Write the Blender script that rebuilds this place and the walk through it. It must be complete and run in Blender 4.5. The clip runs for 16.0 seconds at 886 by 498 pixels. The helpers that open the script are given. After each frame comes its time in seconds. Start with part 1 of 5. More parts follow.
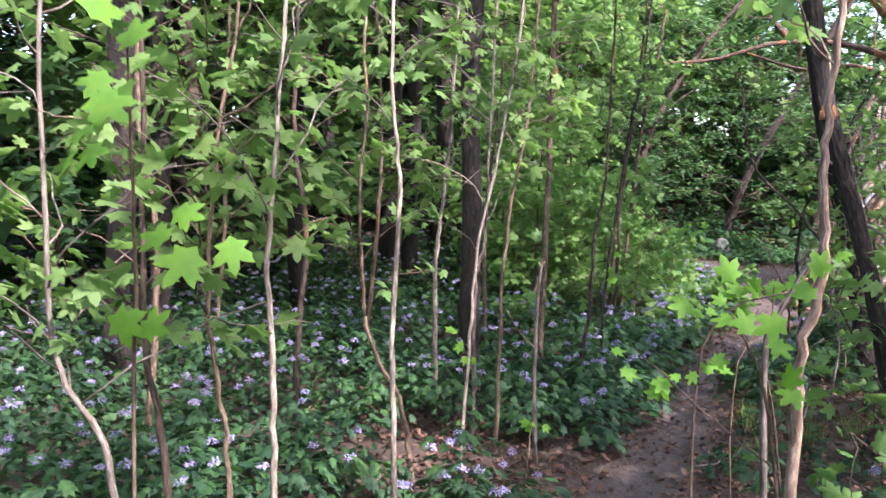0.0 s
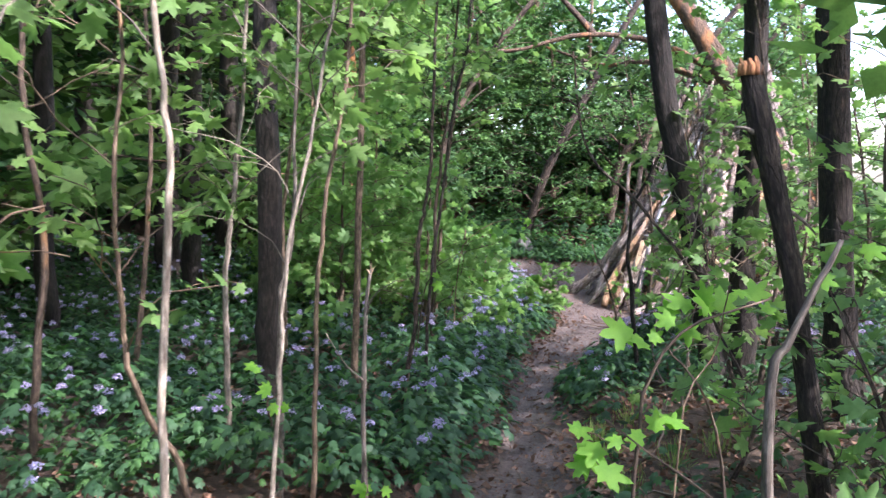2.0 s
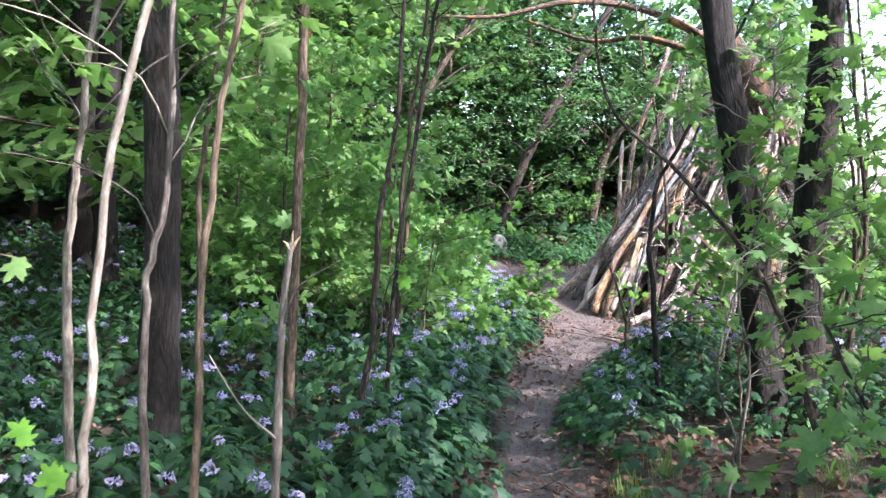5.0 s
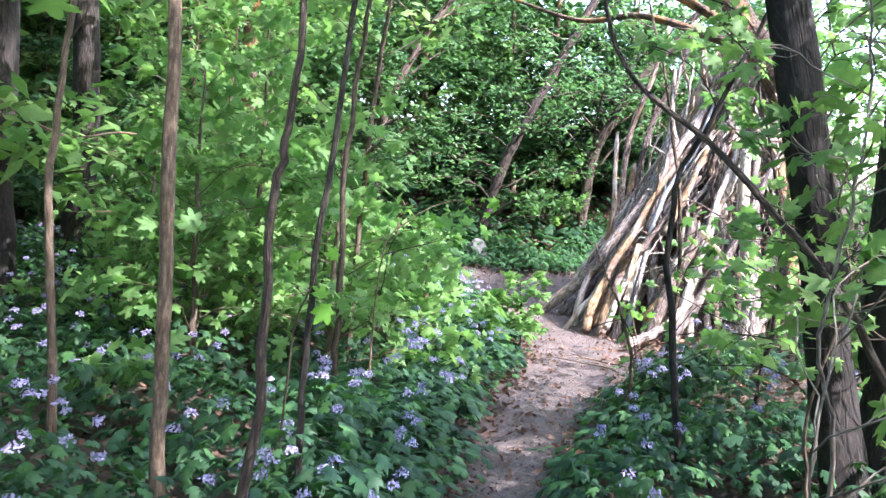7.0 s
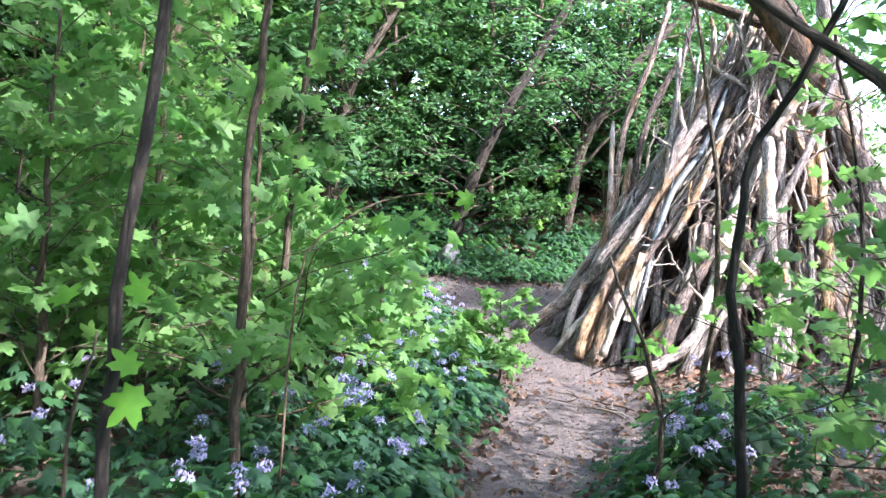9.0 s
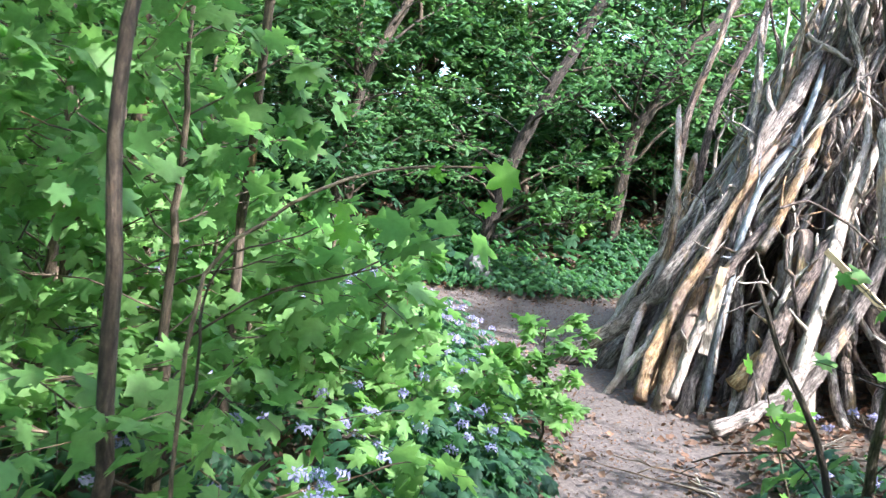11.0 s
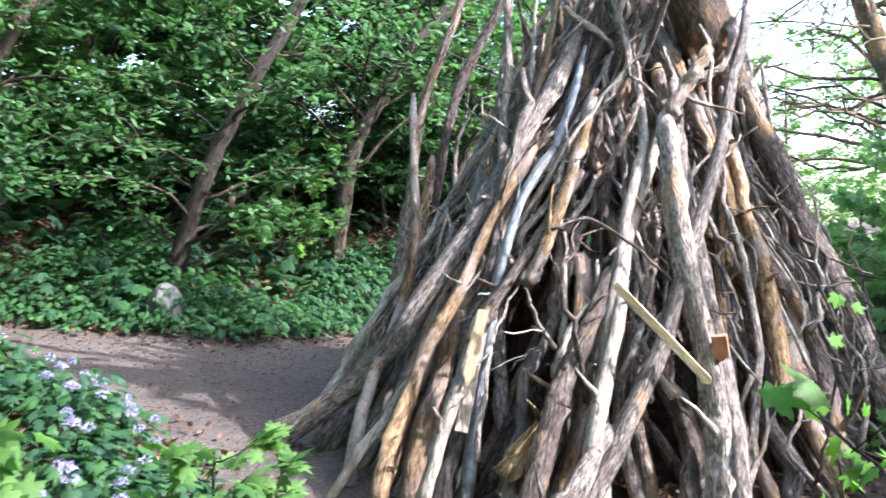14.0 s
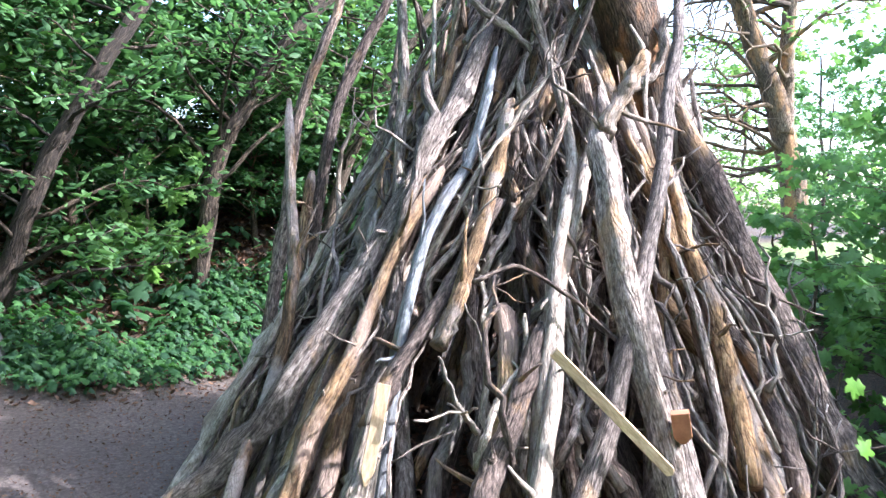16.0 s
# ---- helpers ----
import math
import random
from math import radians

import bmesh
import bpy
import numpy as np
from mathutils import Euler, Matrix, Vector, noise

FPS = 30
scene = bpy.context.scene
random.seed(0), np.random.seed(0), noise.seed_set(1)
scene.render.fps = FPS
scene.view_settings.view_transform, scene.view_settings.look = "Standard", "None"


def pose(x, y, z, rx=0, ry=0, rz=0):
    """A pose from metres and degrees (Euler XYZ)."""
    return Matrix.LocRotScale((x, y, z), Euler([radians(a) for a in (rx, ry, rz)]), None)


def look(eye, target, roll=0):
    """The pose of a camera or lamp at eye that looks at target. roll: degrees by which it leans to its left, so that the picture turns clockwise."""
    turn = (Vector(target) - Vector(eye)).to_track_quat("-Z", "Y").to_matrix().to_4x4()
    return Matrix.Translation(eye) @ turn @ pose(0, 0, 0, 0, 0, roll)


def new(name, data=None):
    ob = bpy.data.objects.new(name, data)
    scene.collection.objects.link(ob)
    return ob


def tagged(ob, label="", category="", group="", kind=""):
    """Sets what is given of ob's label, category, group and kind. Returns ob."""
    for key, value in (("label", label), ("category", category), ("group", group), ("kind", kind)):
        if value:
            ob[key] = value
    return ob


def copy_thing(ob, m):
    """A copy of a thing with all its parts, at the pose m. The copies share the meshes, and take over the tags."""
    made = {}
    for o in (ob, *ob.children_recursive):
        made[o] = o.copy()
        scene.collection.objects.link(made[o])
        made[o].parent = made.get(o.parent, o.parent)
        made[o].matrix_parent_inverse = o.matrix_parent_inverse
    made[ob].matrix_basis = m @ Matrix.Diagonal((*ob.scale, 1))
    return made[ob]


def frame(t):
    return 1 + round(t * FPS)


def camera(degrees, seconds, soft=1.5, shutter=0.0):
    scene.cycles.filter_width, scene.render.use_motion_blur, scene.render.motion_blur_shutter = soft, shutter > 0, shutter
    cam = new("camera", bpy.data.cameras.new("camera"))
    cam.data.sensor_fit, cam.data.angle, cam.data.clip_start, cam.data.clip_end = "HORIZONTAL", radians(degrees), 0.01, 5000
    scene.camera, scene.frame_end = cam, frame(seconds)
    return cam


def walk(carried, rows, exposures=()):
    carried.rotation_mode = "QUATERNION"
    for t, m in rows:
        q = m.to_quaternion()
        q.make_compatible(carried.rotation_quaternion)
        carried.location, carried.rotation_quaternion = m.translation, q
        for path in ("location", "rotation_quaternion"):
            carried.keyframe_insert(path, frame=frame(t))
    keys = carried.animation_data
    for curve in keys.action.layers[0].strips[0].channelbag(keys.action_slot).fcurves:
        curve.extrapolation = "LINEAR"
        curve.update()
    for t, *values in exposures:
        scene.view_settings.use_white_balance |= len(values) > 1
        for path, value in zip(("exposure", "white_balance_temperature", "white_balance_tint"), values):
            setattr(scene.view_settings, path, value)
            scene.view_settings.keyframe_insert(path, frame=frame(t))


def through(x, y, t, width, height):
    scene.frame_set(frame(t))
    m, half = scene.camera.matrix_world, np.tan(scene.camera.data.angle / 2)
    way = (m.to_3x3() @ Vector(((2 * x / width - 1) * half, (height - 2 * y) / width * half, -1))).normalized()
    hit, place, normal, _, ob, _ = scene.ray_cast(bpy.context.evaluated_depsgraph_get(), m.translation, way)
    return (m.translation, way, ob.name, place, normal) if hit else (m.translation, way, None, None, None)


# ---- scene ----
cam = camera(55.6, 16.0, 1.35, 0.3)
METRES, EYE, TILT, LEAN, TURN = 9.0, 1.62, -4.5, 0.0, 0.0
ROWS = [
    (0.0, 0.0, 0.0, 0.0, -0.0, 0.0, -0.0),
    (0.5, -0.0124, 0.0273, -0.0102, -4.92, 0.04, 0.48),
    (1.0, -0.0128, 0.0604, -0.0026, -7.74, -0.08, 0.83),
    (1.5, -0.0084, 0.0905, 0.0013, -10.55, -0.06, 1.0),
    (2.0, -0.0039, 0.1184, 0.0001, -14.37, 0.03, 1.32),
    (2.5, 0.0064, 0.1485, -0.0018, -16.52, 0.07, 1.35),
    (3.0, 0.0069, 0.1727, -0.0055, -17.16, 0.2, 1.14),
    (3.5, 0.0098, 0.1947, -0.0067, -17.29, 0.34, 1.02),
    (6.0, 0.0598, 0.3432, -0.0114, -16.82, 0.41, 0.17),
    (6.5, 0.0762, 0.3762, -0.009, -17.41, 0.44, 0.3),
    (7.0, 0.0906, 0.4067, -0.0055, -17.98, 0.49, 0.19),
    (7.5, 0.1054, 0.4414, -0.0071, -18.55, 0.52, 0.31),
    (8.0, 0.1246, 0.4748, -0.0062, -19.29, 0.57, 0.31),
    (8.5, 0.1348, 0.5104, -0.0023, -19.6, 0.62, 0.04),
    (9.0, 0.1462, 0.544, 0.001, -19.62, 0.68, -0.06),
    (11.5, 0.2131, 0.7097, 0.0071, -17.42, 1.11, -0.89),
    (12.0, 0.2301, 0.7374, 0.0116, -17.59, 1.21, -0.86),
    (12.5, 0.2448, 0.7711, 0.0157, -19.21, 1.18, -0.63),
    (13.0, 0.2636, 0.7976, 0.019, -24.0, 1.23, 0.01),
    (13.5, 0.2765, 0.8169, 0.0225, -29.72, 1.36, 0.73),
    (14.0, 0.288, 0.8339, 0.0262, -35.83, 1.36, 1.5),
    (14.5, 0.3015, 0.8503, 0.0314, -40.94, 1.2, 2.01),
    (15.0, 0.312, 0.8712, 0.0381, -43.23, 1.01, 2.18),
    (15.5, 0.3251, 0.8909, 0.0441, -43.99, 0.94, 2.24),
    (16.0, 0.3373, 0.9096, 0.0508, -44.33, 0.87, 2.14),
]
walk(cam, [(t, pose(0, 0, EYE, TILT, LEAN, TURN) @ pose(METRES * x, METRES * y, METRES * z, 90 + pitch, roll, yaw)) for t, x, y, z, yaw, pitch, roll in ROWS],
     [(0.0, 2.75, 6300, 30), (3.5, 2.75, 6050, 21), (7.0, 3.5, 5950, 21), (9.0, 3.3, 5850, 15), (11.5, 3.2, 5850, 8), (12.5, 3.1, 5850, 10), (14.0, 2.95, 5850, 12), (16.0, 3.02, 5800, 14)])

# ---- world, sun, exposure ----
SUN_UP, SUN_TURN = 42.0, 137.0   # degrees above the horizon; degrees clockwise from straight ahead
world = bpy.data.worlds.new("world")
scene.world = world
world.use_nodes = True
wn = world.node_tree
sky = wn.nodes.new("ShaderNodeTexSky")
sky.sky_type = "NISHITA"
sky.sun_disc = False
sky.sun_elevation, sky.sun_rotation = radians(SUN_UP), radians(SUN_TURN)
sky.air_density, sky.dust_density = 1.0, 2.5
wn.nodes["Background"].inputs["Strength"].default_value = 0.15
wn.links.new(sky.outputs[0], wn.nodes["Background"].inputs["Color"])
sun = new("sun", bpy.data.lights.new("sun", "SUN"))
sun.data.energy, sun.data.angle, sun.data.color = 2.0, radians(0.8), (1.0, 0.965, 0.92)
s_dir = Vector((math.sin(radians(SUN_TURN)) * math.cos(radians(SUN_UP)), math.cos(radians(SUN_TURN)) * math.cos(radians(SUN_UP)), math.sin(radians(SUN_UP))))
sun.matrix_world = look(s_dir * 60, (0, 0, 0))


# ---- materials ----
def mat_base(name, rough=0.8):
    m = bpy.data.materials.new(name)
    m.use_nodes = True
    b = m.node_tree.nodes["Principled BSDF"]
    b.inputs["Roughness"].default_value = rough
    return m, m.node_tree, b


def ramp(nt, source, stops):
    r = nt.nodes.new("ShaderNodeValToRGB")
    while len(r.color_ramp.elements) < len(stops):
        r.color_ramp.elements.new(0.5)
    for e, (p, c) in zip(r.color_ramp.elements, stops):
        e.position, e.color = p, (*c, 1)
    nt.links.new(source, r.inputs[0])
    return r.outputs[0]


def noise_tex(nt, scale, detail=4, stretch=(1, 1, 1), rough=0.6, use="Object"):
    co = nt.nodes.new("ShaderNodeTexCoord")
    mp = nt.nodes.new("ShaderNodeMapping")
    mp.inputs["Scale"].default_value = stretch
    n = nt.nodes.new("ShaderNodeTexNoise")
    n.inputs["Scale"].default_value, n.inputs["Detail"].default_value, n.inputs["Roughness"].default_value = scale, detail, rough
    nt.links.new(co.outputs[use], mp.inputs[0])
    nt.links.new(mp.outputs[0], n.inputs["Vector"])
    return n.outputs["Fac"]


def mixed(nt, fac, a, b, mode="MIX"):
    m = nt.nodes.new("ShaderNodeMix")
    m.data_type, m.blend_type = "RGBA", mode
    for i, v in ((0, fac), (6, a), (7, b)):
        if isinstance(v, bpy.types.NodeSocket):
            nt.links.new(v, m.inputs[i])
        else:
            m.inputs[i].default_value = v if i == 0 else (*v, 1)
    return m.outputs[2]


def bumped(nt, b, height, strength, distance=0.01):
    u = nt.nodes.new("ShaderNodeBump")
    u.inputs["Strength"].default_value, u.inputs["Distance"].default_value = strength, distance
    nt.links.new(height, u.inputs["Height"])
    nt.links.new(u.outputs[0], b.inputs["Normal"])


def bark_mat(name, dark, mid, light, patch=None, patch_at=0.6, grain=9, bump=1.0, rough=0.85):
    """Bark or weathered wood: fissures that run with the stem (the UV map's v), broad stains, and lichen patches."""
    m, nt, b = mat_base(name, rough)
    uv = nt.nodes.new("ShaderNodeUVMap")
    mp = nt.nodes.new("ShaderNodeMapping")
    mp.inputs["Scale"].default_value = (grain * 13, grain * 2.6, 1)
    nt.links.new(uv.outputs[0], mp.inputs[0])
    n = nt.nodes.new("ShaderNodeTexNoise")
    n.inputs["Scale"].default_value, n.inputs["Detail"].default_value, n.inputs["Roughness"].default_value = 1.0, 6, 0.7
    nt.links.new(mp.outputs[0], n.inputs["Vector"])
    fine = n.outputs["Fac"]
    c = ramp(nt, fine, [(0.36, dark), (0.5, mid), (0.62, light)])
    mp2 = nt.nodes.new("ShaderNodeMapping")
    mp2.inputs["Scale"].default_value = (grain * 4.5, grain * 0.8, 1)
    nt.links.new(uv.outputs[0], mp2.inputs[0])
    n2 = nt.nodes.new("ShaderNodeTexNoise")
    n2.inputs["Scale"].default_value, n2.inputs["Detail"].default_value, n2.inputs["Distortion"].default_value = 1.0, 3, 0.6
    nt.links.new(mp2.outputs[0], n2.inputs["Vector"])
    crack = ramp(nt, n2.outputs["Fac"], [(0.40, (1, 1, 1)), (0.47, (0.35, 0.32, 0.3)), (0.5, (0.22, 0.2, 0.19)), (0.55, (1, 1, 1))])
    c = mixed(nt, 0.7 * bump, c, crack, "MULTIPLY")
    big = noise_tex(nt, 2.2, 3)
    info = nt.nodes.new("ShaderNodeObjectInfo")
    tone = ramp(nt, info.outputs["Random"], [(0.0, (0.42, 0.4, 0.4)), (0.35, (0.8, 0.77, 0.75)), (0.7, (1.08, 1.05, 1.0)), (1.0, (1.35, 1.3, 1.22))])
    c = mixed(nt, 1.0, c, tone, "MULTIPLY")
    st = ramp(nt, big, [(0.35, (0.65, 0.63, 0.62)), (0.65, (1.15, 1.13, 1.1))])
    c = mixed(nt, 1.0, c, st, "MULTIPLY")
    if patch:
        p = noise_tex(nt, 5.0, 5, (1, 1, 0.4))
        c = mixed(nt, ramp(nt, p, [(patch_at - 0.06, (0, 0, 0)), (patch_at + 0.06, (1, 1, 1))]), c, patch)
    grit = noise_tex(nt, 38, 8, (1, 1, 0.5), 0.85)
    c = mixed(nt, 0.9 * bump, c, ramp(nt, grit, [(0.36, (0.3, 0.27, 0.25)), (0.45, (0.8, 0.78, 0.77)), (0.55, (1.12, 1.12, 1.12)), (0.66, (1.55, 1.55, 1.55))]), "MULTIPLY")
    nt.links.new(c, b.inputs["Base Color"])
    bumped(nt, b, mixed(nt, 0.5, mixed(nt, 0.6, fine, crack), grit), bump, 0.02)
    return m


def leaf_mat(name, a, b_, through=0.45, glow=(1.4, 1.5, 1.1), rough=0.55):
    """A leaf that lets part of the light through, its tone different from leaf to leaf."""
    m, nt, b = mat_base(name, rough)
    g = nt.nodes.new("ShaderNodeNewGeometry")
    c = ramp(nt, g.outputs["Random Per Island"], [(0.0, a), (0.6, b_), (1.0, tuple(0.5 * (x + y) for x, y in zip(a, b_)))])
    v = ramp(nt, noise_tex(nt, 1.3, 2), [(0.3, (0.75, 0.82, 0.8)), (0.7, (1.2, 1.12, 1.0))])
    c = mixed(nt, 1.0, c, v, "MULTIPLY")
    v = ramp(nt, noise_tex(nt, 60, 2), [(0.3, (0.88, 0.88, 0.88)), (0.7, (1.1, 1.1, 1.1))])
    c = mixed(nt, 1.0, c, v, "MULTIPLY")
    nt.links.new(c, b.inputs["Base Color"])
    b.inputs["Specular IOR Level"].default_value = 0.25
    t = nt.nodes.new("ShaderNodeBsdfTranslucent")
    nt.links.new(mixed(nt, 1.0, c, glow, "MULTIPLY"), t.inputs[0])
    mx = nt.nodes.new("ShaderNodeMixShader")
    mx.inputs[0].default_value = through
    nt.links.new(b.outputs[0], mx.inputs[1])
    nt.links.new(t.outputs[0], mx.inputs[2])
    nt.links.new(mx.outputs[0], nt.nodes["Material Output"].inputs[0])
    return m


M_BARK = bark_mat("dark_bark", (0.012, 0.0095, 0.008), (0.03, 0.024, 0.02), (0.072, 0.058, 0.048), (0.1, 0.05, 0.03), 0.7, grain=6)
M_BARK_RED = bark_mat("orange_stained_bark", (0.04, 0.028, 0.02), (0.12, 0.08, 0.055), (0.26, 0.18, 0.13), (0.36, 0.16, 0.06), 0.57)
M_TRUNK = bark_mat("brown_trunk_bark", (0.03, 0.022, 0.017), (0.095, 0.07, 0.052), (0.2, 0.155, 0.12), (0.2, 0.1, 0.05), 0.7, grain=6)
M_PALE = bark_mat("pale_smooth_bark", (0.1, 0.088, 0.072), (0.215, 0.19, 0.16), (0.4, 0.37, 0.33), (0.09, 0.075, 0.055), 0.66, grain=5, bump=0.4)
M_BROWN = bark_mat("brown_twig_bark", (0.06, 0.045, 0.03), (0.14, 0.1, 0.07), (0.27, 0.21, 0.15), (0.3, 0.16, 0.07), 0.64, grain=6, bump=0.5)
M_TAN = bark_mat("tan_sapling_bark", (0.1, 0.07, 0.05), (0.22, 0.16, 0.12), (0.38, 0.31, 0.25), (0.34, 0.17, 0.07), 0.62, grain=6, bump=0.5)
M_LOG_GREY = bark_mat("weathered_grey_log", (0.09, 0.072, 0.065), (0.4, 0.34, 0.315), (0.7, 0.63, 0.6), (0.42, 0.28, 0.17), 0.68, grain=7, bump=0.95)
M_LOG_BROWN = bark_mat("rough_brown_log", (0.04, 0.03, 0.026), (0.24, 0.18, 0.16), (0.5, 0.41, 0.37), (0.44, 0.27, 0.14), 0.62, grain=7, bump=0.95)
M_LOG_ORANGE = bark_mat("orange_lichened_log", (0.1, 0.06, 0.035), (0.42, 0.26, 0.13), (0.62, 0.44, 0.27), (0.36, 0.3, 0.27), 0.52, grain=7, bump=0.95)
M_LOG_BARE = bark_mat("bare_silver_wood", (0.24, 0.2, 0.175), (0.46, 0.41, 0.37), (0.62, 0.58, 0.54), (0.3, 0.23, 0.18), 0.6, grain=8, bump=0.7)
M_LOG_YELLOW = bark_mat("stripped_yellow_wood", (0.14, 0.085, 0.055), (0.44, 0.28, 0.14), (0.6, 0.47, 0.31), (0.28, 0.2, 0.16), 0.52, grain=7, bump=0.8)
M_LOG_BLUE = bark_mat("bare_blue_grey_wood", (0.16, 0.17, 0.19), (0.27, 0.3, 0.35), (0.38, 0.42, 0.48), (0.17, 0.15, 0.14), 0.66, grain=6, bump=0.6)
M_RAW = bark_mat("raw_orange_wood", (0.12, 0.05, 0.025), (0.3, 0.13, 0.055), (0.45, 0.24, 0.12), grain=6, bump=0.4)
M_CUT = bark_mat("fresh_cut_wood", (0.5, 0.36, 0.22), (0.72, 0.55, 0.36), (0.84, 0.7, 0.5), grain=6, bump=0.15)
M_BIRCH = bark_mat("light_tan_bark", (0.12, 0.08, 0.05), (0.3, 0.22, 0.15), (0.5, 0.42, 0.33), (0.36, 0.2, 0.09), 0.55, grain=6)
M_LEAF = leaf_mat("maple_leaf", (0.108, 0.205, 0.066), (0.168, 0.288, 0.095), 0.5)
M_LEAF_NEAR = leaf_mat("young_maple_leaf", (0.108, 0.22, 0.07), (0.17, 0.3, 0.098), 0.5)
M_LEAF_BRIGHT = leaf_mat("fresh_maple_leaf", (0.1, 0.26, 0.035), (0.14, 0.32, 0.045), 0.5, (1.3, 1.5, 0.6), 0.6)
M_LEAF_MID = leaf_mat("shrub_leaf", (0.06, 0.14, 0.055), (0.1, 0.205, 0.078), 0.45)
# shrub leaf with the shade under the bank's trees put into its colour
M_LEAF_SHADED = leaf_mat("shaded_shrub_leaf", (0.026, 0.07, 0.034), (0.052, 0.122, 0.046), 0.35, (1.3, 1.4, 0.7))
M_HERB = leaf_mat("woodland_herb_leaf", (0.021, 0.06, 0.034), (0.048, 0.11, 0.055), 0.35, (1.2, 1.4, 1.0))
M_HERB2 = leaf_mat("lighter_herb_leaf", (0.04, 0.11, 0.045), (0.065, 0.155, 0.055), 0.4, (1.2, 1.4, 0.7))
M_FLOWER = leaf_mat("lilac_petal", (0.27, 0.25, 0.46), (0.42, 0.39, 0.62), 0.3, (1.0, 1.0, 1.1))
M_LITTER = leaf_mat("dead_leaf", (0.075, 0.042, 0.03), (0.19, 0.115, 0.085), 0.15, (1.1, 0.9, 0.7), 0.75)
M_GRASS = leaf_mat("grass_blade", (0.1, 0.2, 0.05), (0.2, 0.3, 0.1), 0.35)

M_STONE, nt, b = mat_base("grey_stone", 0.9)
h = noise_tex(nt, 14, 8)
nt.links.new(ramp(nt, h, [(0.3, (0.07, 0.068, 0.064)), (0.55, (0.15, 0.145, 0.14)), (0.75, (0.25, 0.24, 0.23))]), b.inputs["Base Color"])
bumped(nt, b, h, 0.8, 0.02)
M_BRICK, nt, b = mat_base("orange_brick", 0.9)
h = noise_tex(nt, 30, 5)
nt.links.new(ramp(nt, h, [(0.3, (0.26, 0.11, 0.06)), (0.7, (0.42, 0.2, 0.11))]), b.inputs["Base Color"])
bumped(nt, b, h, 0.6, 0.005)

M_GROUND, nt, b = mat_base("woodland_soil", 0.95)
at = nt.nodes.new("ShaderNodeAttribute")
at.attribute_name = "trodden"
at2 = nt.nodes.new("ShaderNodeAttribute")
at2.attribute_name = "meadow"
fine, crumbs, wide = noise_tex(nt, 42, 8, rough=0.75), noise_tex(nt, 160, 4), noise_tex(nt, 1.1, 4)
path_c = ramp(nt, fine, [(0.3, (0.04, 0.029, 0.028)), (0.5, (0.1, 0.079, 0.073)), (0.72, (0.195, 0.162, 0.15))])
path_c = mixed(nt, 1.0, path_c, ramp(nt, wide, [(0.35, (0.8, 0.78, 0.76)), (0.65, (1.15, 1.12, 1.1))]), "MULTIPLY")
wood_c = ramp(nt, fine, [(0.3, (0.02, 0.015, 0.011)), (0.5, (0.06, 0.042, 0.03)), (0.72, (0.15, 0.095, 0.065))])
c = mixed(nt, at.outputs["Fac"], wood_c, path_c)
grass_c = ramp(nt, fine, [(0.3, (0.06, 0.11, 0.03)), (0.7, (0.2, 0.27, 0.08))])
c = mixed(nt, at2.outputs["Fac"], c, grass_c)
nt.links.new(mixed(nt, 1.0, c, ramp(nt, crumbs, [(0.35, (0.75, 0.75, 0.75)), (0.65, (1.2, 1.2, 1.2))]), "MULTIPLY"), b.inputs["Base Color"])
bumped(nt, b, fine, 0.7, 0.015)

# ---- mesh makers ----
rng = np.random.default_rng(7)
CAM_LINE = [m.translation.copy() for m in (pose(0, 0, EYE, TILT, LEAN, TURN) @ pose(METRES * r[1], METRES * r[2], METRES * r[3]) for r in ROWS)]
_a = np.array([tuple(v) for v in CAM_LINE])
LINE = np.concatenate([_a[i] + (_a[i + 1] - _a[i]) * np.linspace(0, 1, 8, endpoint=False)[:, None] for i in range(len(_a) - 1)] + [_a[-1:]])


def clear_of_walk(p, d):
    """Which of the points stand more than d metres away from the walker's line."""
    p = np.asarray(p, float)
    return np.min(np.linalg.norm(p[:, None, :] - LINE[None], axis=2), axis=1) > d


def mesh_from(name, verts, faces, mats, uv=None, smooth=True, mi=None):
    me = bpy.data.meshes.new(name)
    me.from_pydata([tuple(v) for v in verts] if not isinstance(verts, np.ndarray) else verts.tolist(), [], faces if not isinstance(faces, np.ndarray) else faces.tolist())
    for m in mats:
        me.materials.append(m)
    if uv is not None:
        layer = me.uv_layers.new(name="UVMap")
        idx = np.empty(len(me.loops), int)
        me.loops.foreach_get("vertex_index", idx)
        layer.data.foreach_set("uv", np.asarray(uv, np.float32)[idx].ravel())
    if smooth:
        me.polygons.foreach_set("use_smooth", [True] * len(me.polygons))
    if mi is not None:
        me.polygons.foreach_set("material_index", mi)
    me.update()
    return me


def part(name, me, parent, label=""):
    ob = new(name, me)
    ob.parent = parent
    return tagged(ob, label)


def thing(name, at=(0, 0, 0), label="", category="", group=""):
    ob = new(name)
    ob.location = at
    ob.empty_display_size = 0.1
    return tagged(ob, label, category, group)


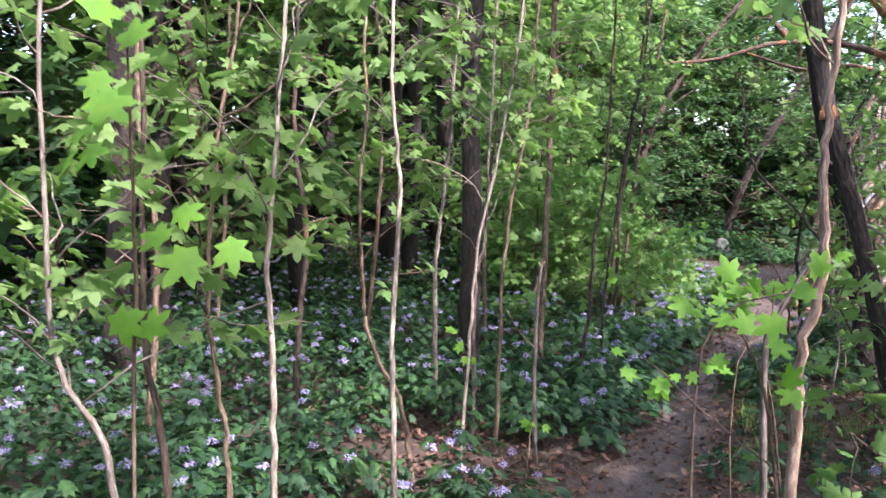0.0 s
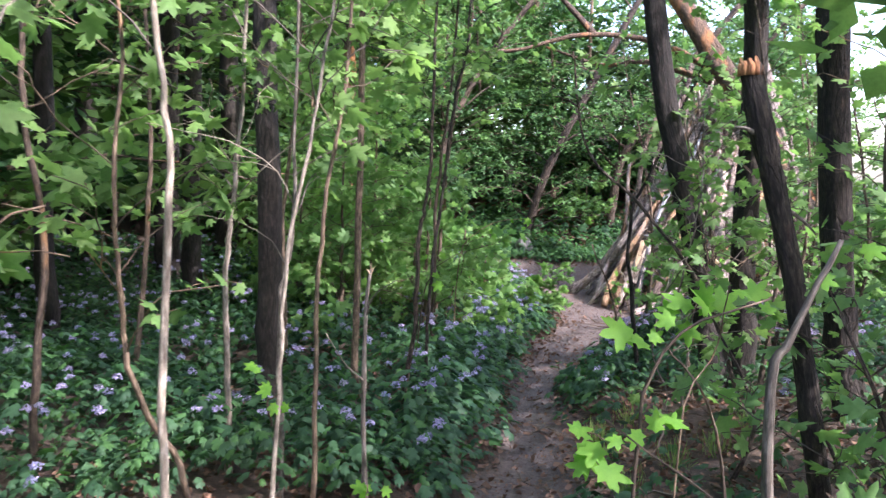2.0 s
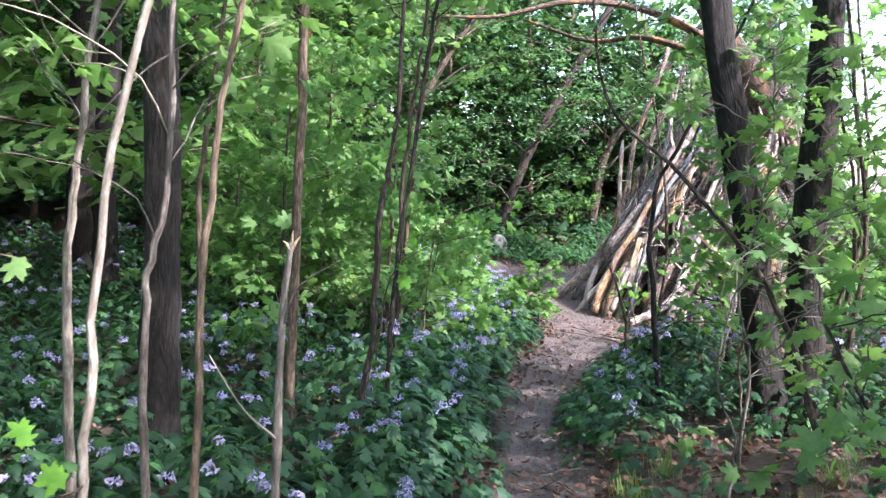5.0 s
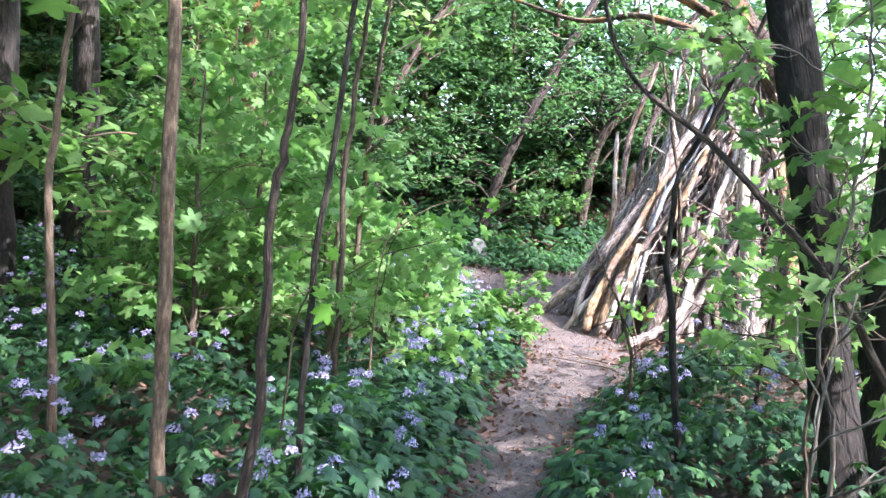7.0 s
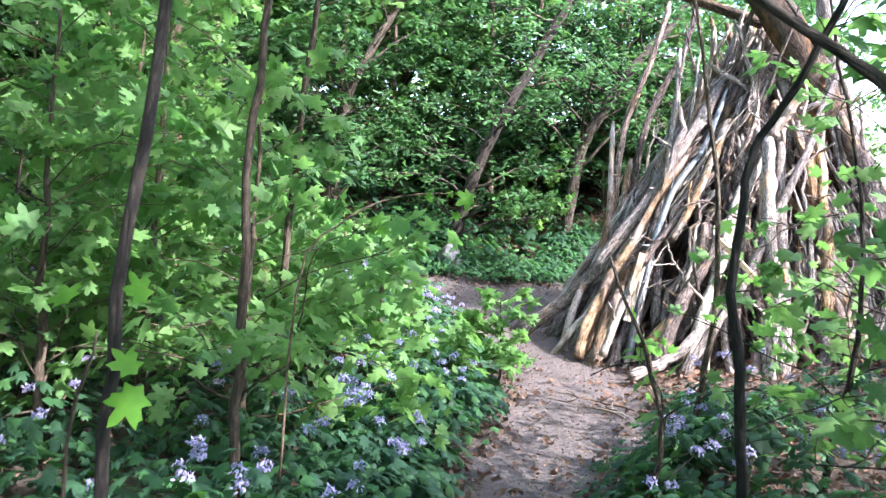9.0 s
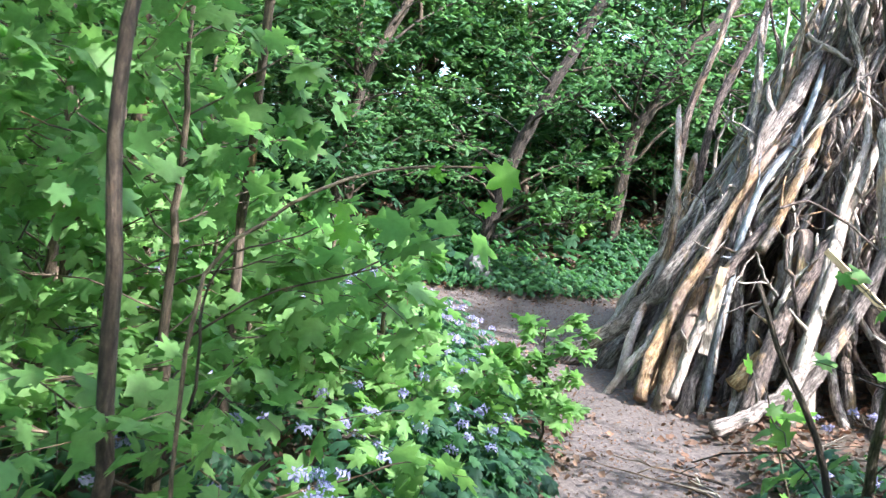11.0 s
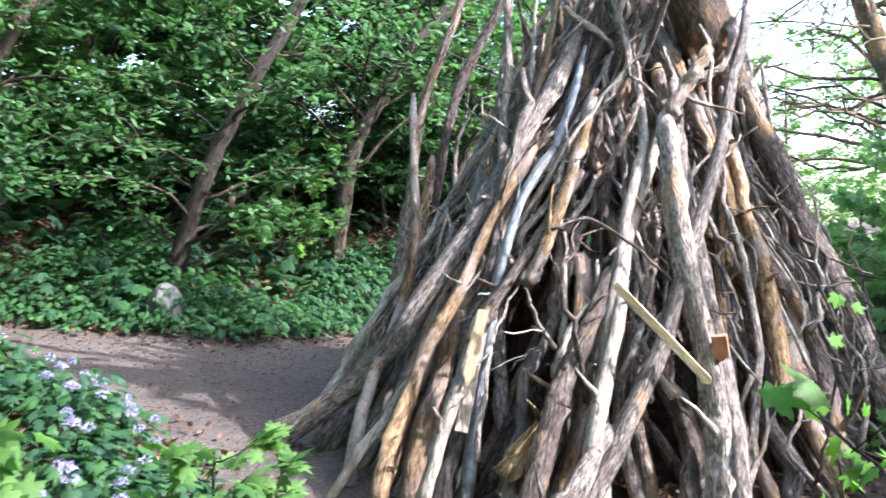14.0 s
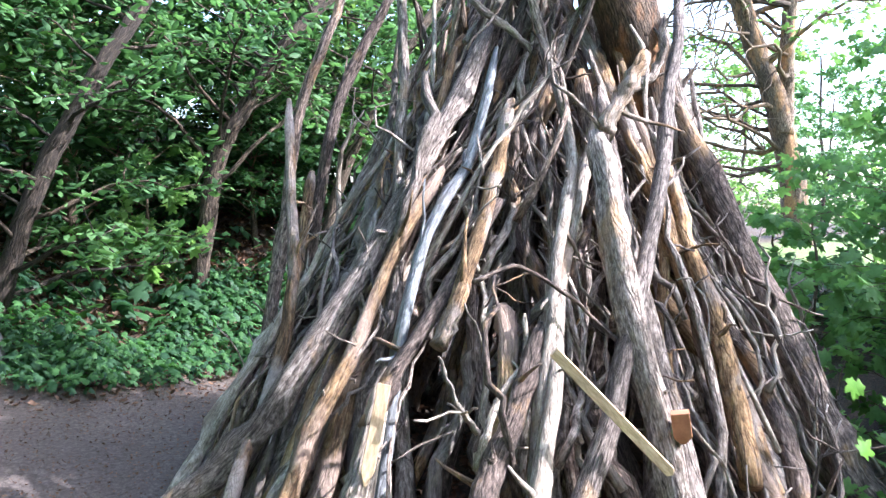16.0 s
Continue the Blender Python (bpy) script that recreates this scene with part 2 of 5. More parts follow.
def curve_through(pts, n):
    """n points on a smooth line through the given ones."""
    p = np.asarray(pts, float)
    if len(p) == 2:
        return p[0] + (p[1] - p[0]) * np.linspace(0, 1, n)[:, None]
    q = np.vstack([2 * p[0] - p[1], p, 2 * p[-1] - p[-2]])
    out = []
    for t in np.linspace(0, len(p) - 1 - 1e-6, n):
        i = int(t)
        f = t - i
        a, b_, c_, d = q[i], q[i + 1], q[i + 2], q[i + 3]
        out.append(0.5 * ((2 * b_) + (c_ - a) * f + (2 * a - 5 * b_ + 4 * c_ - d) * f * f + (3 * b_ - a - 3 * c_ + d) * f ** 3))
    return np.array(out)


def tube(line, radii, sides=8, rough=0.1, r=None, knots=0.0):
    """Verts, faces and uv of a stem round a line: uneven, capped at both ends."""
    r = r or rng
    line = np.asarray(line, float)
    n = len(line)
    d = np.gradient(line, axis=0)
    d /= np.linalg.norm(d, axis=1)[:, None] + 1e-9
    ref = np.array([0.31, 0.95, 0.1]) if abs(d[0][1]) < 0.8 else np.array([1.0, 0.1, 0.2])
    u = np.cross(d, ref)
    u /= np.linalg.norm(u, axis=1)[:, None]
    w = np.cross(d, u)
    ang = np.linspace(0, 2 * np.pi, sides, endpoint=False) + r.uniform(0, 6)
    lobes = 1 + rough * (np.sin(2 * ang + r.uniform(0, 6)) + 0.6 * np.sin(3 * ang + r.uniform(0, 6)))
    rad = np.asarray(radii)[:, None] * lobes[None] * (1 + rough * 0.7 * r.normal(size=(n, sides)).clip(-1.5, 1.5))
    if knots:
        for k in range(max(1, int(n * knots))):
            i, j = r.integers(1, n - 1), r.integers(0, sides)
            rad[i, j] *= 1.45
    v = line[:, None] + rad[..., None] * (np.cos(ang)[None, :, None] * u[:, None] + np.sin(ang)[None, :, None] * w[:, None])
    v = v.reshape(-1, 3)
    length = np.concatenate([[0], np.cumsum(np.linalg.norm(np.diff(line, axis=0), axis=1))])
    around = ang[None] * np.mean(radii)
    uv = np.stack([np.broadcast_to(around, (n, sides)), np.broadcast_to(length[:, None], (n, sides))], -1).reshape(-1, 2)
    faces = [(i * sides + j, i * sides + (j + 1) % sides, (i + 1) * sides + (j + 1) % sides, (i + 1) * sides + j) for i in range(n - 1) for j in range(sides)]
    faces += [tuple(range(sides - 1, -1, -1)), tuple((n - 1) * sides + j for j in range(sides))]
    return v, faces, uv


def joined(tubes):
    vs, fs, uvs, k = [], [], [], 0
    for v, f, uv in tubes:
        vs.append(v)
        uvs.append(uv)
        fs += [tuple(i + k for i in face) for face in f]
        k += len(v)
    return np.vstack(vs), fs, np.vstack(uvs)


def fan(angles_radii, fold=0.12):
    """A flat leaf as a fan: its outline by angle (degrees, 90 is the tip) and radius, the base at the origin."""
    o = [(0.0, 0.42, 0.05)]
    for a, r_ in angles_radii:
        x, y = r_ * math.cos(radians(a)), 0.42 + r_ * math.sin(radians(a))
        o.append((x, y, -fold * abs(x) * 1.2 - 0.1 * max(0, y - 0.4) ** 2))
    n = len(o) - 1
    return np.array(o), np.array([(0, 1 + i, 1 + (i + 1) % n) for i in range(n)])


MAPLE = fan([(-90, 0.40), (-62, 0.3), (-28, 0.46), (-8, 0.27), (14, 0.47), (25, 0.46), (36, 0.6), (47, 0.45), (62, 0.3), (76, 0.5), (90, 0.66),
             (104, 0.5), (118, 0.3), (133, 0.45), (144, 0.6), (155, 0.46), (166, 0.47), (188, 0.27), (208, 0.46), (242, 0.3)])
MAPLE_S = fan([(-90, 0.36), (-30, 0.42), (-6, 0.24), (33, 0.58), (60, 0.28), (90, 0.64), (120, 0.28), (147, 0.58), (186, 0.24), (210, 0.42)])
OVAL = fan([(-90, 0.42), (-20, 0.22), (45, 0.32), (90, 0.55), (135, 0.32), (200, 0.22)], 0.25)
HERB = (np.array([(0, 0, 0), (0, 0.3, 0.06), (0, 0.65, 0.05), (0, 1.0, -0.08), (0.24, 0.22, 0.0), (0.34, 0.42, -0.02), (0.16, 0.4, 0.04), (0.3, 0.62, -0.02), (0.26, 0.82, -0.05), (0.1, 0.76, 0.02),
                  (-0.24, 0.22, 0.0), (-0.34, 0.42, -0.02), (-0.16, 0.4, 0.04), (-0.3, 0.62, -0.02), (-0.26, 0.82, -0.05), (-0.1, 0.76, 0.02)]),
        np.array([(0, 4, 1), (1, 4, 5), (1, 5, 6), (1, 6, 2), (6, 7, 2), (2, 7, 8), (2, 8, 9), (2, 9, 3),
                  (0, 1, 10), (1, 11, 10), (1, 12, 11), (1, 2, 12), (12, 2, 13), (2, 14, 13), (2, 15, 14), (2, 3, 15)]))
DEAD = (np.array([(0, 0, 0.1), (0.25, 0.3, 0.0), (0.3, 0.7, 0.16), (0, 1, 0.05), (-0.3, 0.65, 0.14), (-0.24, 0.3, 0.02), (0, 0.5, -0.05)]),
        np.array([(6, 0, 1), (6, 1, 2), (6, 2, 3), (6, 3, 4), (6, 4, 5), (6, 5, 0)]))
LEAFLET = (np.array([(0, 0, 0), (0.33, 0.4, -0.05), (0.24, 0.62, 0.0), (0, 1.05, -0.12), (-0.24, 0.62, 0.0), (-0.33, 0.4, -0.05), (0, 0.45, 0.05)]),
           np.array([(0, 1, 6), (1, 3, 6), (3, 5, 6), (5, 0, 6)]))
BLADE = (np.array([(-0.02, 0, 0), (0.02, 0, 0), (0.015, 0.6, 0.05), (-0.015, 0.6, 0.05), (0, 1, 0.25)]), np.array([(0, 1, 2), (0, 2, 3), (3, 2, 4)]))


def frames_of(normals, spin):
    """Turns, one a leaf, that bring z to the normal, spun about it."""
    n = normals / np.linalg.norm(normals, axis=1)[:, None]
    ref = np.where(np.abs(n[:, 2:3]) < 0.95, np.array([[0, 0, 1.0]]), np.array([[1.0, 0, 0]]))
    x = np.cross(ref, n)
    x /= np.linalg.norm(x, axis=1)[:, None]
    y = np.cross(n, x)
    c, s = np.cos(spin)[:, None], np.sin(spin)[:, None]
    return np.stack([x * c + y * s, -x * s + y * c, n], axis=2)


def leaves(shape, pos, normals, size, spin=None, r=None, curl_most=2.2):
    r = r or rng
    pos = np.asarray(pos, float)
    k = len(pos)
    spin = r.uniform(0, 2 * np.pi, k) if spin is None else spin
    t, f = shape
    curl = r.uniform(0.3, curl_most, k)
    loc = np.broadcast_to(t, (k, *t.shape)).copy()
    loc[:, :, 2] *= curl[:, None]
    loc[:, :, 0] *= r.uniform(0.8, 1.1, k)[:, None]
    loc *= np.broadcast_to(size, (k,))[:, None, None]
    v = np.einsum("kij,kvj->kvi", frames_of(normals, spin), loc) + pos[:, None]
    faces = (f[None] + (np.arange(k) * len(t))[:, None, None]).reshape(-1, 3)
    return v.reshape(-1, 3), faces


def up_normals(k, tilt, r=None):
    n = (r or rng).normal(0, tilt, (k, 3))
    n[:, 2] = 1
    return n


# ---- the lie of the land ----
PATH = [(-1.2, -5, 0.3), (-0.5, -1.5, 0.3), (0.2, 1.8, 0.24), (0.98, 4.2, 0.22), (1.66, 5.6, 0.2), (2.14, 6.8, 0.2), (2.78, 7.9, 0.27), (3.62, 9.0, 0.42), (4.25, 10.4, 0.5), (4.75, 11.8, 0.95), (4.5, 12.5, 0.9), (3.75, 13.4, 0.62), (2.8, 14.1, 0.5), (1.2, 14.6, 0.4), (-1.5, 15.4, 0.4)]
PATH2 = [(4.9, 12.3, 0.9), (6.3, 12.8, 0.5), (9, 13.2, 0.6), (13, 12.2, 0.9), (20, 13, 1.4)]


def along(rows, n):
    return curve_through(rows, n)


PATH_LINE = np.vstack([along(PATH, 520), along(PATH2, 300)])


def off_path(x, y):
    """Metres from the trodden edge; below nought on the path."""
    x, y = np.asarray(x, float), np.asarray(y, float)
    d = np.hypot(x[..., None] - PATH_LINE[:, 0], y[..., None] - PATH_LINE[:, 1]) - PATH_LINE[:, 2]
    return d.min(-1)


def smooth(a, b_, v):
    t = np.clip((v - a) / (b_ - a), 0, 1)
    return t * t * (3 - 2 * t)


def ground_z(x, y):
    x, y = np.asarray(x, float), np.asarray(y, float)
    z = 0.09 * np.clip(y - 10.0, 0, 4)
    bank = np.clip(y - 14.2 - 0.5 * np.clip(3.6 - x, 0, 1.5) + 0.1 * (x - 3) * (x > 3), 0, 7)
    z = z + (0.3 * bank) * (1 - smooth(8.5, 13, x))
    z = z + 0.10 * np.clip(x - 7.0, 0, 5) * smooth(6, 9, y) + 0.25 * smooth(6.5, 8.5, x)
    d = off_path(x, y)
    z = z + 0.05 * smooth(-0.12, 0.2, d) + 0.1 * smooth(0.1, 1.6, d)
    z = z + 0.02 * np.sin(x * 1.9 + 1) * np.cos(y * 1.3) + 0.012 * np.sin(x * 5.1) * np.sin(y * 4.3 + 2)
    far = smooth(24, 60, np.hypot(x - 4, y - 8))
    return z * (1 - far) + far * 0.4


gx = np.concatenate([-np.geomspace(400, 14, 26), np.arange(-12, 16, 0.11), np.geomspace(17, 400, 26)])
gy = np.concatenate([-np.geomspace(400, 7, 26), np.arange(-5, 20, 0.11), np.geomspace(21, 400, 26)])
X, Y = np.meshgrid(gx, gy)
Z = np.vstack([ground_z(X[i], Y[i]) for i in range(len(gy))])
D = np.vstack([off_path(X[i], Y[i]) for i in range(len(gy))])
Z += 0.006 * rng.normal(size=Z.shape) * (D > 0) + 0.0012 * rng.normal(size=Z.shape)
nx, ny = len(gx), len(gy)
ii, jj = np.meshgrid(np.arange(nx - 1), np.arange(ny - 1))
a0 = (jj * nx + ii).ravel()
me = mesh_from("ground", np.stack([X.ravel(), Y.ravel(), Z.ravel()], 1), np.stack([a0, a0 + 1, a0 + nx + 1, a0 + nx], 1), [M_GROUND])
wob = 0.1 * np.sin(X * 6.1 + 2 * np.sin(Y * 3)) + 0.08 * np.sin(Y * 7.7 + X * 3)
me.attributes.new("trodden", "FLOAT", "POINT").data.foreach_set("value", (1 - smooth(-0.1, 0.14, D + 0.6 * wob)).ravel().astype(np.float32))
mead = smooth(17.5, 21, X + 0.4 * Y - 4 * np.sin(Y * 0.3))
me.attributes.new("meadow", "FLOAT", "POINT").data.foreach_set("value", (mead * (1 - smooth(-0.1, 0.3, D))).ravel().astype(np.float32))
ground = new("ground", me)
tagged(ground, "trodden brown soil with leaf litter, rising to a bank", "ground", kind="structure")

# ---- the stick shelter ----
APEX = np.array([6.45, 11.05, 2.65])
CENTRE = np.array([6.3, 11.1])


def log_points(base, top, bend, r, n=16, wander=0.03):
    a, b_ = np.array(base, float), np.array(top, float)
    t = np.linspace(0, 1, n)[:, None]
    side = np.cross(b_ - a, [0, 0, 1.0])
    side /= np.linalg.norm(side)
    out = np.cross(side, b_ - a)
    out /= np.linalg.norm(out)
    p = a + (b_ - a) * t + side * bend[0] * np.sin(np.pi * t) + out * bend[1] * np.sin(np.pi * t) + side * bend[2] * np.sin(2 * np.pi * t)
    walk_ = np.cumsum(r.normal(0, wander, (n, 3)), axis=0)
    walk_ -= walk_[0] + (walk_[-1] - walk_[0]) * t
    return p + walk_


shelter = thing("stick_shelter", (CENTRE[0], CENTRE[1], 0.1), "cone-shaped den of weathered grey branches against a leaning tree", "stick shelter")


def add_pole(line, r0, r1, mat, label, r, sides=9, stubs=0, name="pole"):
    line = np.asarray(line) - np.array([*CENTRE, 0.1])
    n = len(line)
    radii = r0 + (r1 - r0) * np.linspace(0, 1, n) ** 0.9
    radii = radii * (1 + 0.05 * np.sin(np.linspace(0, r.uniform(6, 14), n) + r.uniform(0, 6)))
    radii[-1] *= 0.55
    t = [tube(line, radii, sides, 0.13, r, 0.35)]
    for _ in range(stubs):
        i = int(r.integers(n // 4, n - 2))
        d = line[min(i + 1, n - 1)] - line[i]
        d = d / np.linalg.norm(d) * 0.6 + r.normal(0, 0.55, 3)
        d /= np.linalg.norm(d)
        ln = r.uniform(0.06, 0.3)
        s = line[i] + np.linspace(0, ln, 5)[:, None] * d + np.cumsum(r.normal(0, 0.008, (5, 3)), axis=0)
        t.append(tube(s, np.linspace(radii[i] * 0.45, 0.004, 5), 5, 0.1, r))
    ob = part(name, mesh_from(name, t[0][0], t[0][1], [mat], t[0][2]), shelter, label)
    for v, f, uv in t[1:]:
        part("side_twig", mesh_from("side_twig", v, f, [mat], uv), ob)
    return ob


POLE_KINDS = [(M_LOG_GREY, "weathered grey branch with peeling bark", 0.44), (M_LOG_BROWN, "rough brown branch", 0.24), (M_LOG_ORANGE, "branch with orange lichen", 0.13), (M_LOG_BARE, "bare silver-grey branch", 0.16), (M_LOG_YELLOW, "stripped yellowish branch", 0.03)]
pr = np.random.default_rng(21)
for ring, (num, rad, rr) in enumerate([(44, 1.4, 0.046), (64, 1.74, 0.047), (84, 2.0, 0.036)]):
    for k in range(num):
        ang = 2 * np.pi * (k + pr.uniform(-0.4, 0.4)) / num
        rk = rad * pr.uniform(0.88, 1.05) * (1 - 0.3 * max(0, math.cos(ang - 1.83))) * (1 - 0.22 * max(0, math.cos(ang + 0.6)))
        bx, by = CENTRE[0] + rk * np.cos(ang), CENTRE[1] + rk * np.sin(ang)
        base = (bx, by, float(ground_z(bx, by)) - 0.03)
        reach = pr.uniform(0.5, 1.0) if ring == 2 and pr.random() < 0.45 else pr.uniform(0.92, 1.16)
        if 3.9 < ang % 6.283 < 5.15 and pr.random() < 0.85:
            reach *= 0.74
        tip = APEX + pr.normal(0, (0.13, 0.13, 0.12)) + 0.08 * np.array([np.cos(ang), np.sin(ang), 0]) * (1 + 0.3 * ring)
        swirl = pr.normal(0, 0.3)
        tip[0] += -np.sin(ang) * swirl
        tip[1] += np.cos(ang) * swirl
        top = np.array(base) + (tip - np.array(base)) * reach
        top[2] = min(top[2], 2.95)
        crooked = pr.random() < 0.35
        bend = (pr.normal(0, 0.12 if crooked else 0.05), pr.normal(-0.09, 0.05), pr.normal(0, 0.09 if crooked else 0.03))
        line = log_points(base, top, bend, pr, 24, 0.02 if crooked else 0.007)
        w = pr.random()
        for mat, lab, share in POLE_KINDS:
            w -= share
            if w <= 0:
                break
        r0 = rr * pr.uniform(0.5, 1.35) * (0.75 if mat is M_LOG_BARE else 1)
        add_pole(line, r0, r0 * pr.uniform(0.3, 0.6), mat, lab, pr, 10, int(pr.integers(0, 4)))

